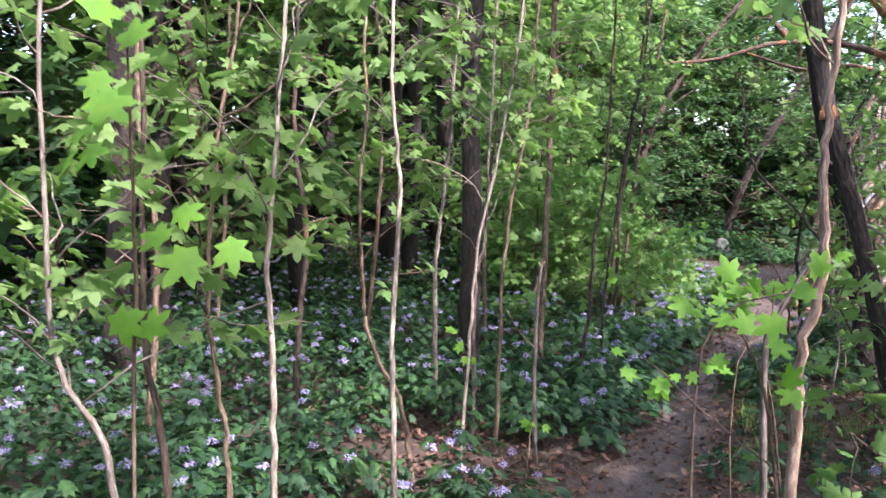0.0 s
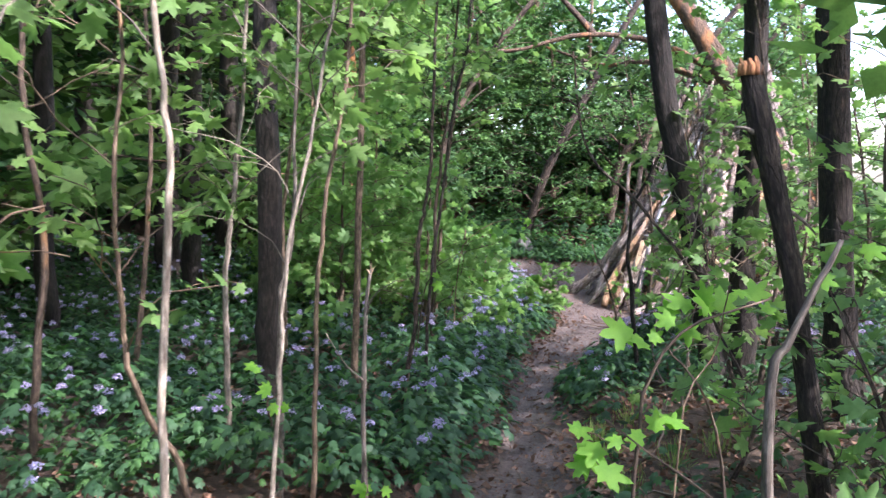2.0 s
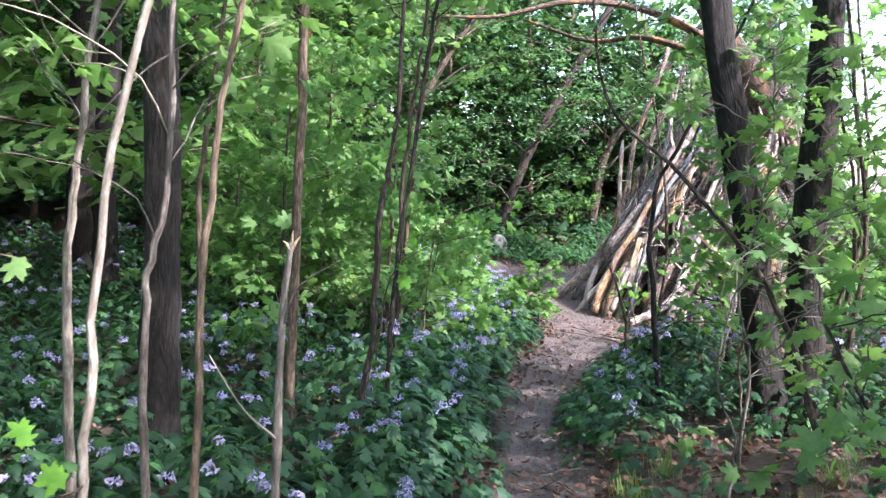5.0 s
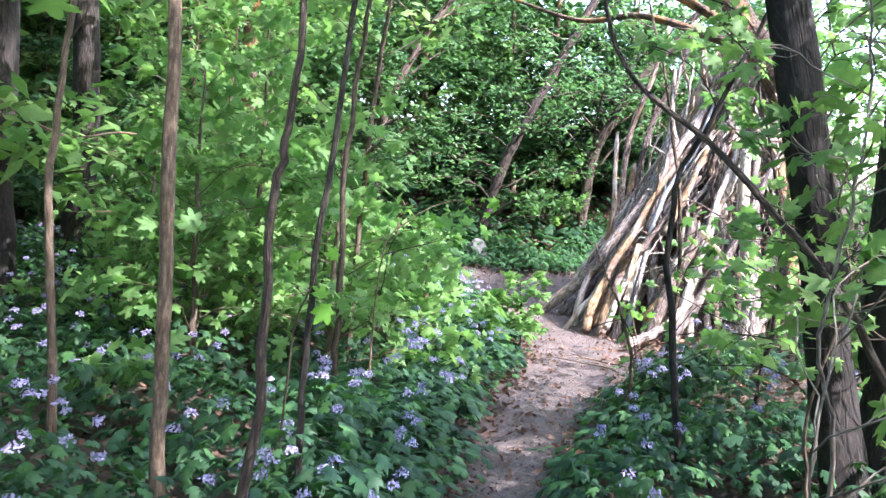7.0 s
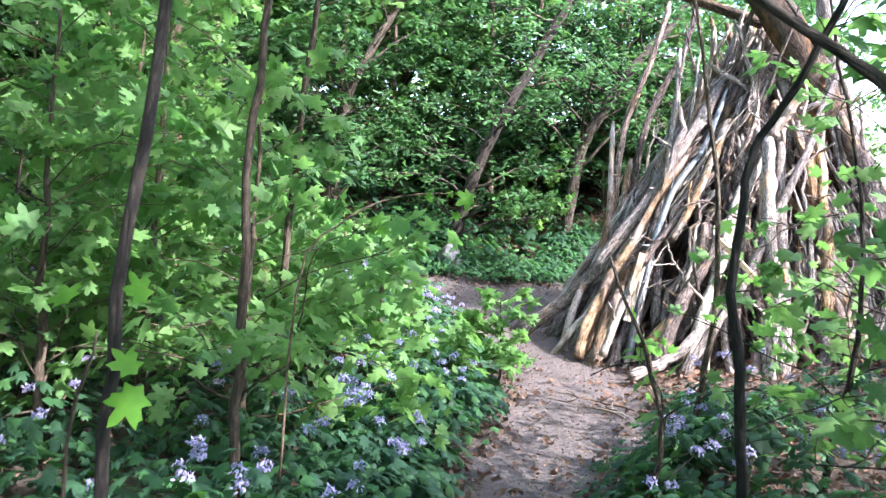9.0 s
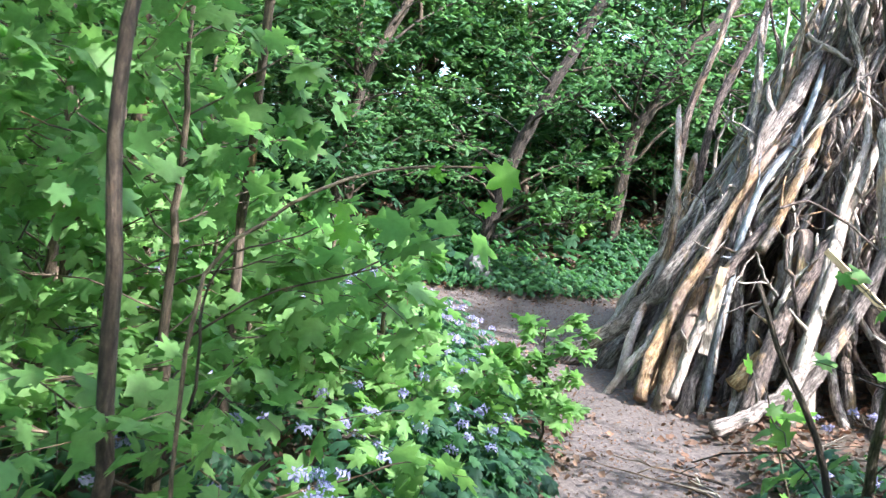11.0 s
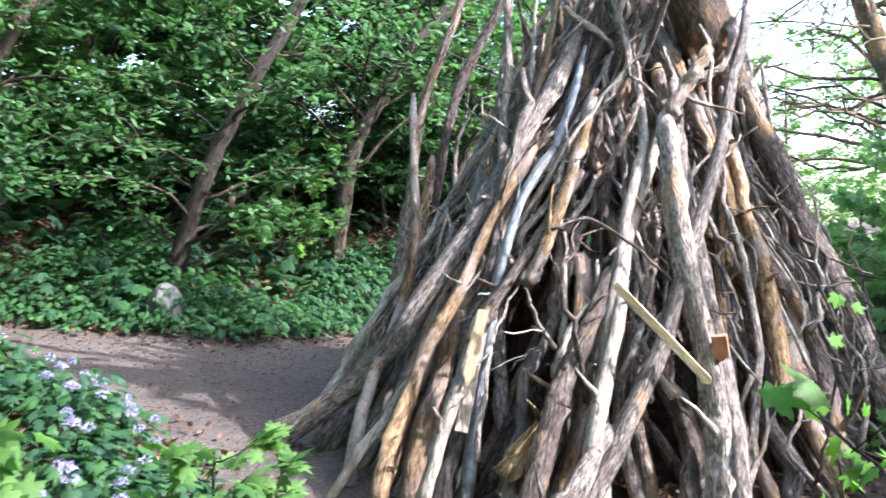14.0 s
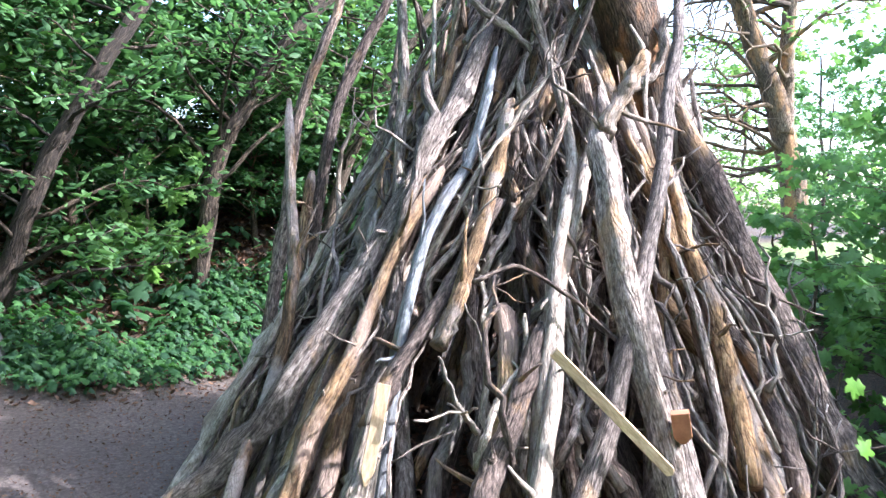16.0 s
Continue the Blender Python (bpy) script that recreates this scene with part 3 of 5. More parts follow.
NAMED = [  # line, radii, material, label
    ([(4.55, 10.62, 0.05), (4.71, 10.7, 0.42), (5.06, 10.88, 0.84), (5.39, 10.92, 1.24), (5.9, 11.05, 1.9)], 0.055, 0.03, M_LOG_YELLOW, "split stripped log, yellow and brown"),
    ([(4.72, 10.25, 0.06), (4.89, 10.39, 0.47), (5.17, 10.57, 1.13), (5.4, 10.65, 1.46), (5.64, 10.71, 1.7), (5.95, 10.85, 2.2)], 0.032, 0.018, M_LOG_BLUE, "smooth bare blue-grey branch"),
    ([(5.0, 9.72, 0.05), (5.16, 9.91, 0.52), (5.5, 10.11, 1.23), (5.87, 10.34, 1.75), (6.1, 10.71, 2.28)], 0.04, 0.02, M_LOG_BARE, "pale bare branch"),
    ([(5.3, 9.4, 0.05), (5.48, 9.6, 0.52), (5.67, 9.95, 1.24), (5.9, 10.22, 1.8)], 0.06, 0.045, M_LOG_GREY, "thick grey log with furrowed bark"),
    ([(5.9, 10.2, 1.78), (6.08, 10.14, 2.13)], 0.035, 0.028, M_LOG_ORANGE, "sawn stub with a pale end"),
    ([(4.75, 11.1, 0.08), (5.25, 11.15, 0.92), (5.65, 11.2, 1.44), (6.1, 11.2, 1.95)], 0.075, 0.05, M_LOG_GREY, "thick grey log without bark"),
    ([(4.6, 11.3, 0.08), (5.0, 11.5, 0.3), (5.3, 11.7, 0.62), (5.6, 11.8, 1.0)], 0.055, 0.04, M_LOG_BROWN, "rough brown branch resting low"),
    ([(5.0, 11.6, 0.1), (5.62, 12.08, 0.86), (5.91, 12.26, 1.68)], 0.035, 0.025, M_LOG_ORANGE, "broken branch with orange lichen"),
    ([(5.5, 12.2, 0.15), (5.85, 12.44, 1.28), (5.99, 12.48, 2.04), (6.24, 12.42, 2.75), (6.4, 12.4, 3.3)], 0.045, 0.03, M_LOG_BROWN, "long upright brown branch"),
    ([(5.9, 12.3, 0.9), (6.05, 12.27, 1.82), (6.22, 12.28, 2.28), (6.46, 12.2, 2.76), (6.6, 12.2, 3.3)], 0.035, 0.025, M_LOG_BROWN, "long crooked brown branch"),
    ([(5.9, 12.0, 1.1), (6.09, 12.21, 1.52), (6.1, 12.2, 1.8), (6.2, 12.14, 2.06)], 0.022, 0.008, M_LOG_BARE, "pale broken snag"),
    ([(4.8, 10.1, 0.2), (5.07, 10.07, 0.5), (5.29, 10.16, 0.91), (5.4, 10.3, 1.1)], 0.045, 0.03, M_LOG_YELLOW, "light stripped branch"),
    ([(5.85, 9.3, 0.08), (6.06, 9.52, 0.41), (6.2, 10.0, 1.22), (6.33, 10.35, 1.8), (6.4, 10.8, 2.5)], 0.06, 0.035, M_LOG_ORANGE, "thick branch crusted with orange lichen"),
    ([(6.6, 9.3, 0.15), (6.75, 9.75, 0.8), (6.75, 10.3, 1.8), (6.7, 10.9, 2.8)], 0.07, 0.05, M_LOG_BROWN, "thick brown log"),
    ([(7.4, 9.75, 0.2), (7.09, 10.24, 1.11), (6.91, 10.45, 1.97), (6.82, 10.58, 2.55), (6.8, 10.7, 3.1)], 0.085, 0.055, M_LOG_GREY, "thick log with furrowed bark"),
    ([(7.65, 9.9, 0.3), (7.45, 10.0, 0.42), (7.25, 10.15, 0.9), (7.05, 10.4, 1.6), (6.9, 10.8, 2.5)], 0.08, 0.05, M_LOG_BROWN, "thick brown log"),
    ([(4.42, 9.75, 0.06), (4.75, 9.72, 0.2), (5.1, 9.8, 0.45)], 0.045, 0.03, M_LOG_GREY, "grey branch lying at the foot"),
    ([(4.3, 11.35, 0.07), (4.65, 11.01, 0.46), (4.85, 10.85, 0.8), (5.22, 10.82, 1.29), (5.6, 10.85, 1.8), (5.95, 10.9, 2.3)], 0.056, 0.035, M_LOG_GREY, "thick purplish-grey log leaning low"),
    ([(4.42, 10.7, 0.06), (4.56, 10.82, 0.4), (4.86, 11.03, 0.76), (5.03, 11.15, 1.15), (5.12, 11.3, 1.5), (5.3, 11.6, 2.0)], 0.031, 0.018, M_LOG_ORANGE, "twisted brown branch with orange patches"),
    ([(4.38, 10.4, 0.07), (4.54, 10.52, 0.39), (4.75, 10.62, 0.68), (4.97, 10.66, 0.95), (5.22, 10.72, 1.29), (5.5, 10.74, 1.62)], 0.041, 0.025, M_LOG_YELLOW, "split stripped log, yellow and brown"),
    ([(4.5, 10.25, 0.1), (4.66, 10.3, 0.42), (4.79, 10.35, 0.59), (4.94, 10.42, 0.82)], 0.037, 0.021, M_LOG_BARE, "pale split slab of wood"),
    ([(5.03, 10.05, 0.6), (5.05, 10.06, 0.7), (5.16, 10.09, 0.82), (5.29, 10.09, 0.93), (5.34, 10.14, 1.1)], 0.016, 0.008, M_LOG_BARE, "crooked bare forked stick"),
    ([(5.03, 10.05, 0.72), (4.98, 10.1, 0.8), (4.94, 10.16, 0.96)], 0.012, 0.006, M_LOG_BARE, "crooked bare forked stick"),
    ([(4.7, 9.85, 0.08), (4.9, 9.93, 0.46), (5.06, 9.99, 0.64), (5.25, 10.03, 0.85), (5.4, 10.06, 1.03)], 0.046, 0.032, M_LOG_BROWN, "thick rough log with brown bark"),
    ([(4.85, 9.7, 0.08), (5.03, 9.8, 0.46), (5.22, 9.9, 0.73), (5.54, 10.1, 1.2), (5.84, 10.24, 1.59), (6.16, 10.4, 1.93)], 0.037, 0.020, M_LOG_BARE, "long pale bare branch"),
    ([(5.35, 9.35, 0.08), (5.49, 9.5, 0.46), (5.7, 9.78, 0.92), (5.87, 10.02, 1.31), (6.04, 10.2, 1.62), (6.22, 10.4, 2.0)], 0.049, 0.035, M_LOG_GREY, "thick grey log with furrowed bark"),
    ([(5.85, 9.5, 0.5), (6.04, 9.72, 0.9), (6.18, 9.93, 1.22), (6.29, 10.08, 1.45), (6.4, 10.3, 1.8)], 0.044, 0.032, M_LOG_ORANGE, "thick branch crusted with orange lichen"),
    ([(6.0, 9.3, 0.1), (6.06, 9.4, 0.37), (6.16, 9.53, 0.59), (6.26, 9.7, 0.83), (6.15, 9.85, 1.1)], 0.041, 0.028, M_LOG_BROWN, "rough dark log"),
    ([(5.12, 10.33, 0.96), (5.28, 10.37, 1.17), (5.58, 10.5, 1.59), (5.81, 10.62, 1.92)], 0.033, 0.028, M_LOG_ORANGE, "branch crusted with orange lichen"),
    ([(4.85, 10.4, 0.7), (5.02, 10.43, 0.91), (5.31, 10.45, 1.25), (5.55, 10.46, 1.51)], 0.033, 0.021, M_LOG_BROWN, "dark weathered branch"),
    ([(8.0, 10.1, 0.3), (7.35, 10.3, 1.15), (6.97, 10.36, 1.54), (6.68, 10.45, 2.1), (6.5, 10.6, 2.6)], 0.063, 0.042, M_LOG_BROWN, "thick log with scaly purplish bark"),
    ([(6.3, 10.35, 2.0), (6.5, 10.3, 2.14), (6.58, 10.3, 2.4)], 0.026, 0.017, M_LOG_GREY, "short forked branch"),
    ([(5.0, 10.05, 1.22), (5.2, 10.0, 1.24), (5.45, 9.95, 1.12), (5.6, 9.85, 0.95), (5.66, 9.78, 0.82)], 0.009, 0.004, M_LOG_BROWN, "thin arching twig"),
    ([(5.9, 11.0, 2.25), (6.2, 10.9, 2.6)], 0.018, 0.012, M_LOG_BARE, "short white branch near the top"),
    ([(5.8, 10.85, 2.4), (6.15, 10.8, 2.2)], 0.018, 0.012, M_LOG_BARE, "short white branch near the top"),
]
for line, r0, r1, mat, lab in NAMED:
    c_ = curve_through(line, 22) + np.cumsum(pr.normal(0, 0.004, (22, 3)), axis=0)
    add_pole(c_, r0, r1, mat, lab, pr, 12, 3)
for k in range(240):   # crooked thin sticks stuck among the poles
    ang = pr.uniform(0, 2 * np.pi)
    f0 = pr.uniform(0.0, 0.6)
    q = np.array([CENTRE[0] + 1.95 * np.cos(ang) * (1 - 0.3 * max(0, math.cos(ang - 1.83))), CENTRE[1] + 1.95 * np.sin(ang) * (1 - 0.3 * max(0, math.cos(ang - 1.83))), 0.12])
    s0 = q + (APEX - q) * f0
    turn_ = ang + pr.normal(0, 0.5)
    s1 = q + (APEX - q) * min(1.0, f0 + pr.uniform(0.18, 0.42)) + pr.normal(0, (0.17, 0.17, 0.04))
    add_pole(log_points(s0, s1, (pr.normal(0, 0.06), pr.normal(0.0, 0.05), pr.normal(0, 0.05)), pr, 12, 0.02), pr.uniform(0.008, 0.02), 0.004, (M_LOG_GREY, M_LOG_BARE, M_LOG_BROWN)[k % 3], "thin crooked stick", pr, 6, 3, "stick")


def board(name, a, b_, w, d, mat, label, point=0.0):
    """A sawn board from a to b_."""
    bm = bmesh.new()
    ln = (Vector(b_) - Vector(a)).length
    prof = [(-w / 2, 0), (w / 2, 0), (w / 2, ln - point), (w * 0.1, ln), (-w * 0.1, ln), (-w / 2, ln - point)]
    lo, hi = [bm.verts.new((x, y, -d / 2)) for x, y in prof], [bm.verts.new((x, y, d / 2)) for x, y in prof]
    bm.faces.new(lo[::-1])
    bm.faces.new(hi)
    for i in range(6):
        bm.faces.new((lo[i], lo[(i + 1) % 6], hi[(i + 1) % 6], hi[i]))
    bmesh.ops.bevel(bm, geom=bm.edges[:], offset=0.002, segments=1, affect="EDGES")
    uvl = bm.loops.layers.uv.new("UVMap")
    for f_ in bm.faces:
        for lp in f_.loops:
            lp[uvl].uv = (lp.vert.co.x, lp.vert.co.y)
    me_ = bpy.data.meshes.new(name)
    bm.to_mesh(me_)
    bm.free()
    me_.materials.append(mat)
    ob = part(name, me_, shelter, label)
    ydir = (Vector(b_) - Vector(a)).normalized()
    face = (Vector((3.04, 8.17, 1.2)) - Vector(a)).normalized()
    xdir = ydir.cross(face).normalized()
    zdir = xdir.cross(ydir)
    ob.matrix_local = Matrix.Translation(Vector(a) - Vector((*CENTRE, 0.1))) @ Matrix((xdir, ydir, zdir)).transposed().to_4x4()
    return ob


board("plank", (5.17, 9.86, 1.0), (5.42, 9.57, 0.62), 0.035, 0.03, M_CUT, "pale sawn batten lying aslant", 0.01)
board("pointed_board", (4.86, 10.33, 0.86), (4.74, 10.28, 0.55), 0.045, 0.02, M_CUT, "fresh pale board with a pointed end", 0.05)
board("brick_piece", (5.51, 9.60, 0.80), (5.525, 9.59, 0.70), 0.06, 0.05, M_BRICK, "broken piece of orange brick", 0.02)
board("bark_slab", (4.73, 10.3, 0.35), (4.93, 10.42, 0.8), 0.055, 0.02, M_LOG_BARE, "split pale slab of wood", 0.06)

# ---- trees ----
def grow(line, r0, r1, sides=8, rough=0.06, r=None, power=0.8):
    n = len(line)
    return tube(line, r0 + (r1 - r0) * np.linspace(0, 1, n) ** power, sides, rough, r)


def leaf_sprays(starts, dirs, lengths, r, per, size, spread=0.5):
    """Twigs with leaves along them: stems, leaf places and sizes."""
    stems, pos = [], []
    for s, d, ln in zip(starts, dirs, lengths):
        n = 6
        t = np.linspace(0, 1, n)[:, None]
        line = s + d * ln * t + np.array([0, 0, -0.12 * ln]) * t ** 2 + np.cumsum(r.normal(0, 0.03 * ln, (n, 3)), axis=0) * (t > 0)
        stems.append(line)
        k = max(2, int(per * ln))
        f = r.uniform(0.25, 1.0, k)
        p = np.stack([np.interp(f, t[:, 0], line[:, i]) for i in range(3)], 1)
        p += r.normal(0, 1, (k, 3)) * np.array([spread, spread, spread * 0.45]) * ln * 0.35
        pos.append(p)
    return stems, (np.vstack(pos) if pos else np.zeros((0, 3)))


def broadleaf(name, pts, r0, r1, label, category, bark, leaf, seed, shape=MAPLE_S, boughs=14, low=0.25, reach=1.0, per=26, size=0.09, rise=0.35, sub=3, tilt=0.5, keep=0.33, group="", sides=9, rough=0.06, limb_r=0.3, flat=0.45, split=True):
    """A tree or sapling along the given stem, its limbs and its crown of leaves."""
    r = np.random.default_rng(seed)
    base = np.array(pts[0], float)
    line = curve_through(pts, max(10, 7 * len(pts)))
    jig = np.cumsum(r.normal(0, 0.04 * r0 + 0.0055, (len(line), 3)), axis=0)
    line[1:] += (jig - jig.mean(0) * 0.5)[1:] * np.array([1, 1, 0.2])
    ob = thing(name, tuple(base), label, category, group)
    line = line - base
    v, f, uv = grow(line, r0, r1, sides, rough, r)
    part("trunk", mesh_from("trunk", v, f, [bark], uv), ob)
    n = len(line)
    tubes, allpos = [], []
    for k in range(boughs):
        h_ = low + (1 - low) * (k + r.uniform(0, 1)) / boughs
        i = min(n - 2, int(h_ * (n - 1)))
        s = line[i] + (line[i + 1] - line[i]) * (h_ * (n - 1) - i)
        a = k * 2.4 + r.uniform(-0.5, 0.5)
        d = np.array([math.cos(a), math.sin(a), rise + r.normal(0, 0.15)])
        ln = reach * r.uniform(0.5, 1.1) * (1.1 - 0.5 * h_)
        br = log_points(s, s + d * ln, (r.normal(0, 0.06) * ln, r.normal(0.08, 0.06) * ln, 0.02), r, 8, 0.02 * ln)
        if not clear_of_walk(br + base, keep).all():
            continue
        rr = max(0.003, limb_r * (r0 + (r1 - r0) * h_) * min(1, ln))
        first = len(tubes)
        tubes.append(tube(br, np.linspace(rr, 0.0025, 8), 5, 0.08, r))
        st, dr, le = [], [], []
        for j in range(sub):
            q = r.integers(2, 8)
            st.append(br[q])
            e = d + r.normal(0, 0.7, 3)
            e[2] = e[2] * 0.5
            dr.append(e / np.linalg.norm(e))
            le.append(ln * r.uniform(0.3, 0.6))
        stems, pos = leaf_sprays(st, dr, le, r, per, size, flat)
        for s_ in stems:
            tubes.append(tube(s_, np.linspace(max(0.002, rr * 0.35), 0.0012, len(s_)), 4, 0.05, r))
        allpos.append(pos)
        if split:
            v, f, uv = joined(tubes[first:])
            part("branch", mesh_from("branch", v, f, [bark], uv), ob)
    if tubes and not split:
        v, f, uv = joined(tubes)
        tagged(part("branchwork", mesh_from("branchwork", v, f, [bark], uv), ob), kind="stuff")
    if allpos:
        pos = np.vstack(allpos)
        pos = pos[clear_of_walk(pos + base, keep)]
        if len(pos):
            v, f = leaves(shape, pos, up_normals(len(pos), tilt, r), size * r.uniform(0.55, 1.25, len(pos)), r=r)
            part("crown", mesh_from("crown", v, f, [leaf]), ob)
    return ob


def stem_to(x, y, *rows):
    """A stem from the ground at x, y through further points given as (dx, dy, height)."""
    z = float(ground_z(x, y))
    return [(x, y, z - 0.05)] + [(x + dx, y + dy, z + h_) for dx, dy, h_ in rows]


LAB_BIG = "tall dark-barked tree standing in waterleaf and leaf litter"
BIG = [  # x, y, radius, sway at 3 m, sway at 8 m, bark
    (0.17, 6.0, 0.085, (0.05, 0), (0.3, 0.2), M_BARK),
    (-0.75, 11.9, 0.17, (0.08, 0), (0.2, 0.1), M_BARK),
    (-0.15, 12.6, 0.16, (0.2, 0), (0.4, 0), M_BARK),
    (-3.2, 10.0, 0.16, (0.0, 0), (0.2, 0), M_BARK),
    (-2.0, 13.5, 0.2, (0.1, 0), (0.2, 0), M_BARK),
    (-1.6, 9.0, 0.1, (0.1, 0), (0.2, 0), M_BARK),
    (-2.6, 7.6, 0.1, (0.1, 0), (0.2, 0), M_BARK),
    (0.78, 6.6, 0.027, (0.05, 0), (0.2, 0), M_BROWN),
    (1.5, 12.4, 0.1, (0.05, 0), (0.2, 0), M_BARK_RED),
    (3.15, 5.98, 0.085, (-0.68, -0.15), (-1.25, -0.3), M_BARK),
    (3.4, 6.1, 0.11, (0.02, 0), (0.1, 0.1), M_BARK),
    (3.45, 5.1, 0.095, (-0.45, -0.3), (-0.9, -0.5), M_BARK),
    (-0.43, 10.8, 0.13, (0.08, 0), (0.2, 0.1), M_BARK),
    (-2.2, 5.6, 0.1, (0.1, 0), (0.2, 0.2), M_BARK),
]
for i, (x, y, rad, s3, s8, bark) in enumerate(BIG):
    broadleaf("tree", stem_to(x, y, (s3[0] * 0.25, 0, 0.8), (s3[0], s3[1], 3.0), (s8[0] * .6, s8[1] * .6, 5.5), (s8[0], s8[1], 8.5)), rad, rad * 0.55,
              LAB_BIG if bark is M_BARK else "tall tree with orange-stained flaking bark among saplings", "tree", bark, M_LEAF, 100 + i, MAPLE if rad < 0.07 else MAPLE_S, boughs=13, low=0.5 if rad > 0.05 else 0.25 if rad < 0.04 else 0.65, reach=3.0 if rad > 0.07 else 1.3, per=55 if rad > 0.07 else 30, size=0.15 if rad > 0.07 else 0.09, keep=1.3, sub=5, tilt=0.6, sides=20, rough=0.1, limb_r=0.25)

# leaning tree that carries the shelter
v, f, uv = grow(curve_through([(8.2, 10.9, 0.2), (7.65, 10.7, 0.9), (6.85, 10.55, 1.85), (6.4, 10.5, 2.5), (5.95, 10.65, 3.2), (5.2, 11.0, 4.6)], 30) - np.array([8.2, 10.9, 0.2]), 0.22, 0.12, 16, 0.08)
lean = thing("leaning_tree", (8.2, 10.9, 0.2), "old leaning tree with orange-brown bark that props up the stick shelter", "tree")
part("trunk", mesh_from("trunk", v, f, [M_BARK_RED], uv), lean)
for pts_ in ([(6.1, 10.9, 3.05), (5.3, 11.1, 3.4), (4.4, 11.2, 3.45), (3.6, 11.3, 3.25), (2.9, 11.3, 3.2)], [(4.6, 11.2, 3.45), (4.2, 11.3, 3.9), (3.9, 11.5, 4.3)], [(6.3, 10.85, 2.8), (5.6, 11.6, 3.2), (5.2, 12.3, 3.25), (4.6, 13, 3.6)]):
    v, f, uv = grow(curve_through(pts_, 16) - np.array([8.2, 10.9, 0.2]), 0.05, 0.015, 8, 0.1)
    part("limb", mesh_from("limb", v, f, [M_BARK_RED], uv), lean)

for i, (pts, rad) in enumerate([
    ([(4.85, 14.45, 0.5), (4.91, 14.45, 0.9), (5.2, 14.4, 1.83), (5.98, 14.42, 3.25), (7.3, 14.4, 5.5)], 0.085),
    ([(6.4, 14.5, 0.6), (6.55, 14.46, 1.8), (6.89, 14.38, 2.5), (7.42, 14.24, 3.26), (9.0, 14.2, 5.0)], 0.08),
    ([(7.6, 14.6, 0.7), (7.9, 14.4, 2.0), (8.6, 14.0, 3.4), (10.0, 13.6, 5.0)], 0.06),
    ([(3.3, 15.0, 0.5), (3.5, 15.0, 2.0), (4.3, 15.0, 3.6), (5.6, 15, 5.2)], 0.07)]):
    broadleaf("slanting_tree", pts, rad, rad * 0.6, "slanting brown-barked tree on the dark bank behind the clearing", "tree", M_TRUNK, M_LEAF_MID, 150 + i, OVAL, boughs=24, low=0.2, reach=1.6, per=46, size=0.09, sub=5, tilt=0.6, sides=10)

# light-barked forked tree at the meadow's edge
birch = broadleaf("forked_tree", [(16.3, 13.4, 0.3), (16.15, 13.51, 0.6), (15.91, 13.88, 2.92), (15.4, 14.48, 4.83), (15.0, 15, 7.5)], 0.27, 0.12, "sunlit forked tree with tan bark at the meadow's edge", "tree", M_BIRCH, M_LEAF, 170, boughs=16, low=0.55, reach=3.0, per=22, size=0.15, sub=5, tilt=0.6, sides=16)
ba = np.array([16.3, 13.4, 0.3])
br_ = np.random.default_rng(31)
v, f, uv = grow(curve_through([(15.93, 13.85, 2.75), (16.05, 13.9, 3.4), (16.04, 13.87, 4.85), (16.3, 13.6, 7.5)], 14) - ba, 0.16, 0.08, 12, 0.08)
part("second_trunk", mesh_from("second_trunk", v, f, [M_BIRCH], uv), birch)
for k in range(22):
    z0 = br_.uniform(2.0, 5.0)
    s0 = np.array([15.95, 13.85, z0])
    d_ = np.array([-0.72 + br_.normal(0, 0.25), 0.69 + br_.normal(0, 0.3), br_.normal(0.0, 0.22)])
    ln = br_.uniform(1.4, 3.2)
    main_ = log_points(s0, s0 + d_ * ln, (br_.normal(0, 0.3), 0.2, 0.15), br_, 10, 0.1)
    tt = [tube(main_ - ba, np.linspace(0.035, 0.008, 10), 5, 0.1, br_)]
    for _ in range(9):
        q = main_[br_.integers(2, 10)]
        e = d_ * 0.6 + br_.normal(0, 0.6, 3)
        tw = log_points(q, q + e * br_.uniform(0.3, 0.9), (0.05, 0.05, 0.03), br_, 6, 0.03)
        tt.append(tube(tw - ba, np.linspace(0.012, 0.005, 6), 4, 0.1, br_))
    v, f, uv = joined(tt)
    part("bare_branch", mesh_from("bare_branch", v, f, [M_BROWN], uv), birch, "dead leafless branch")

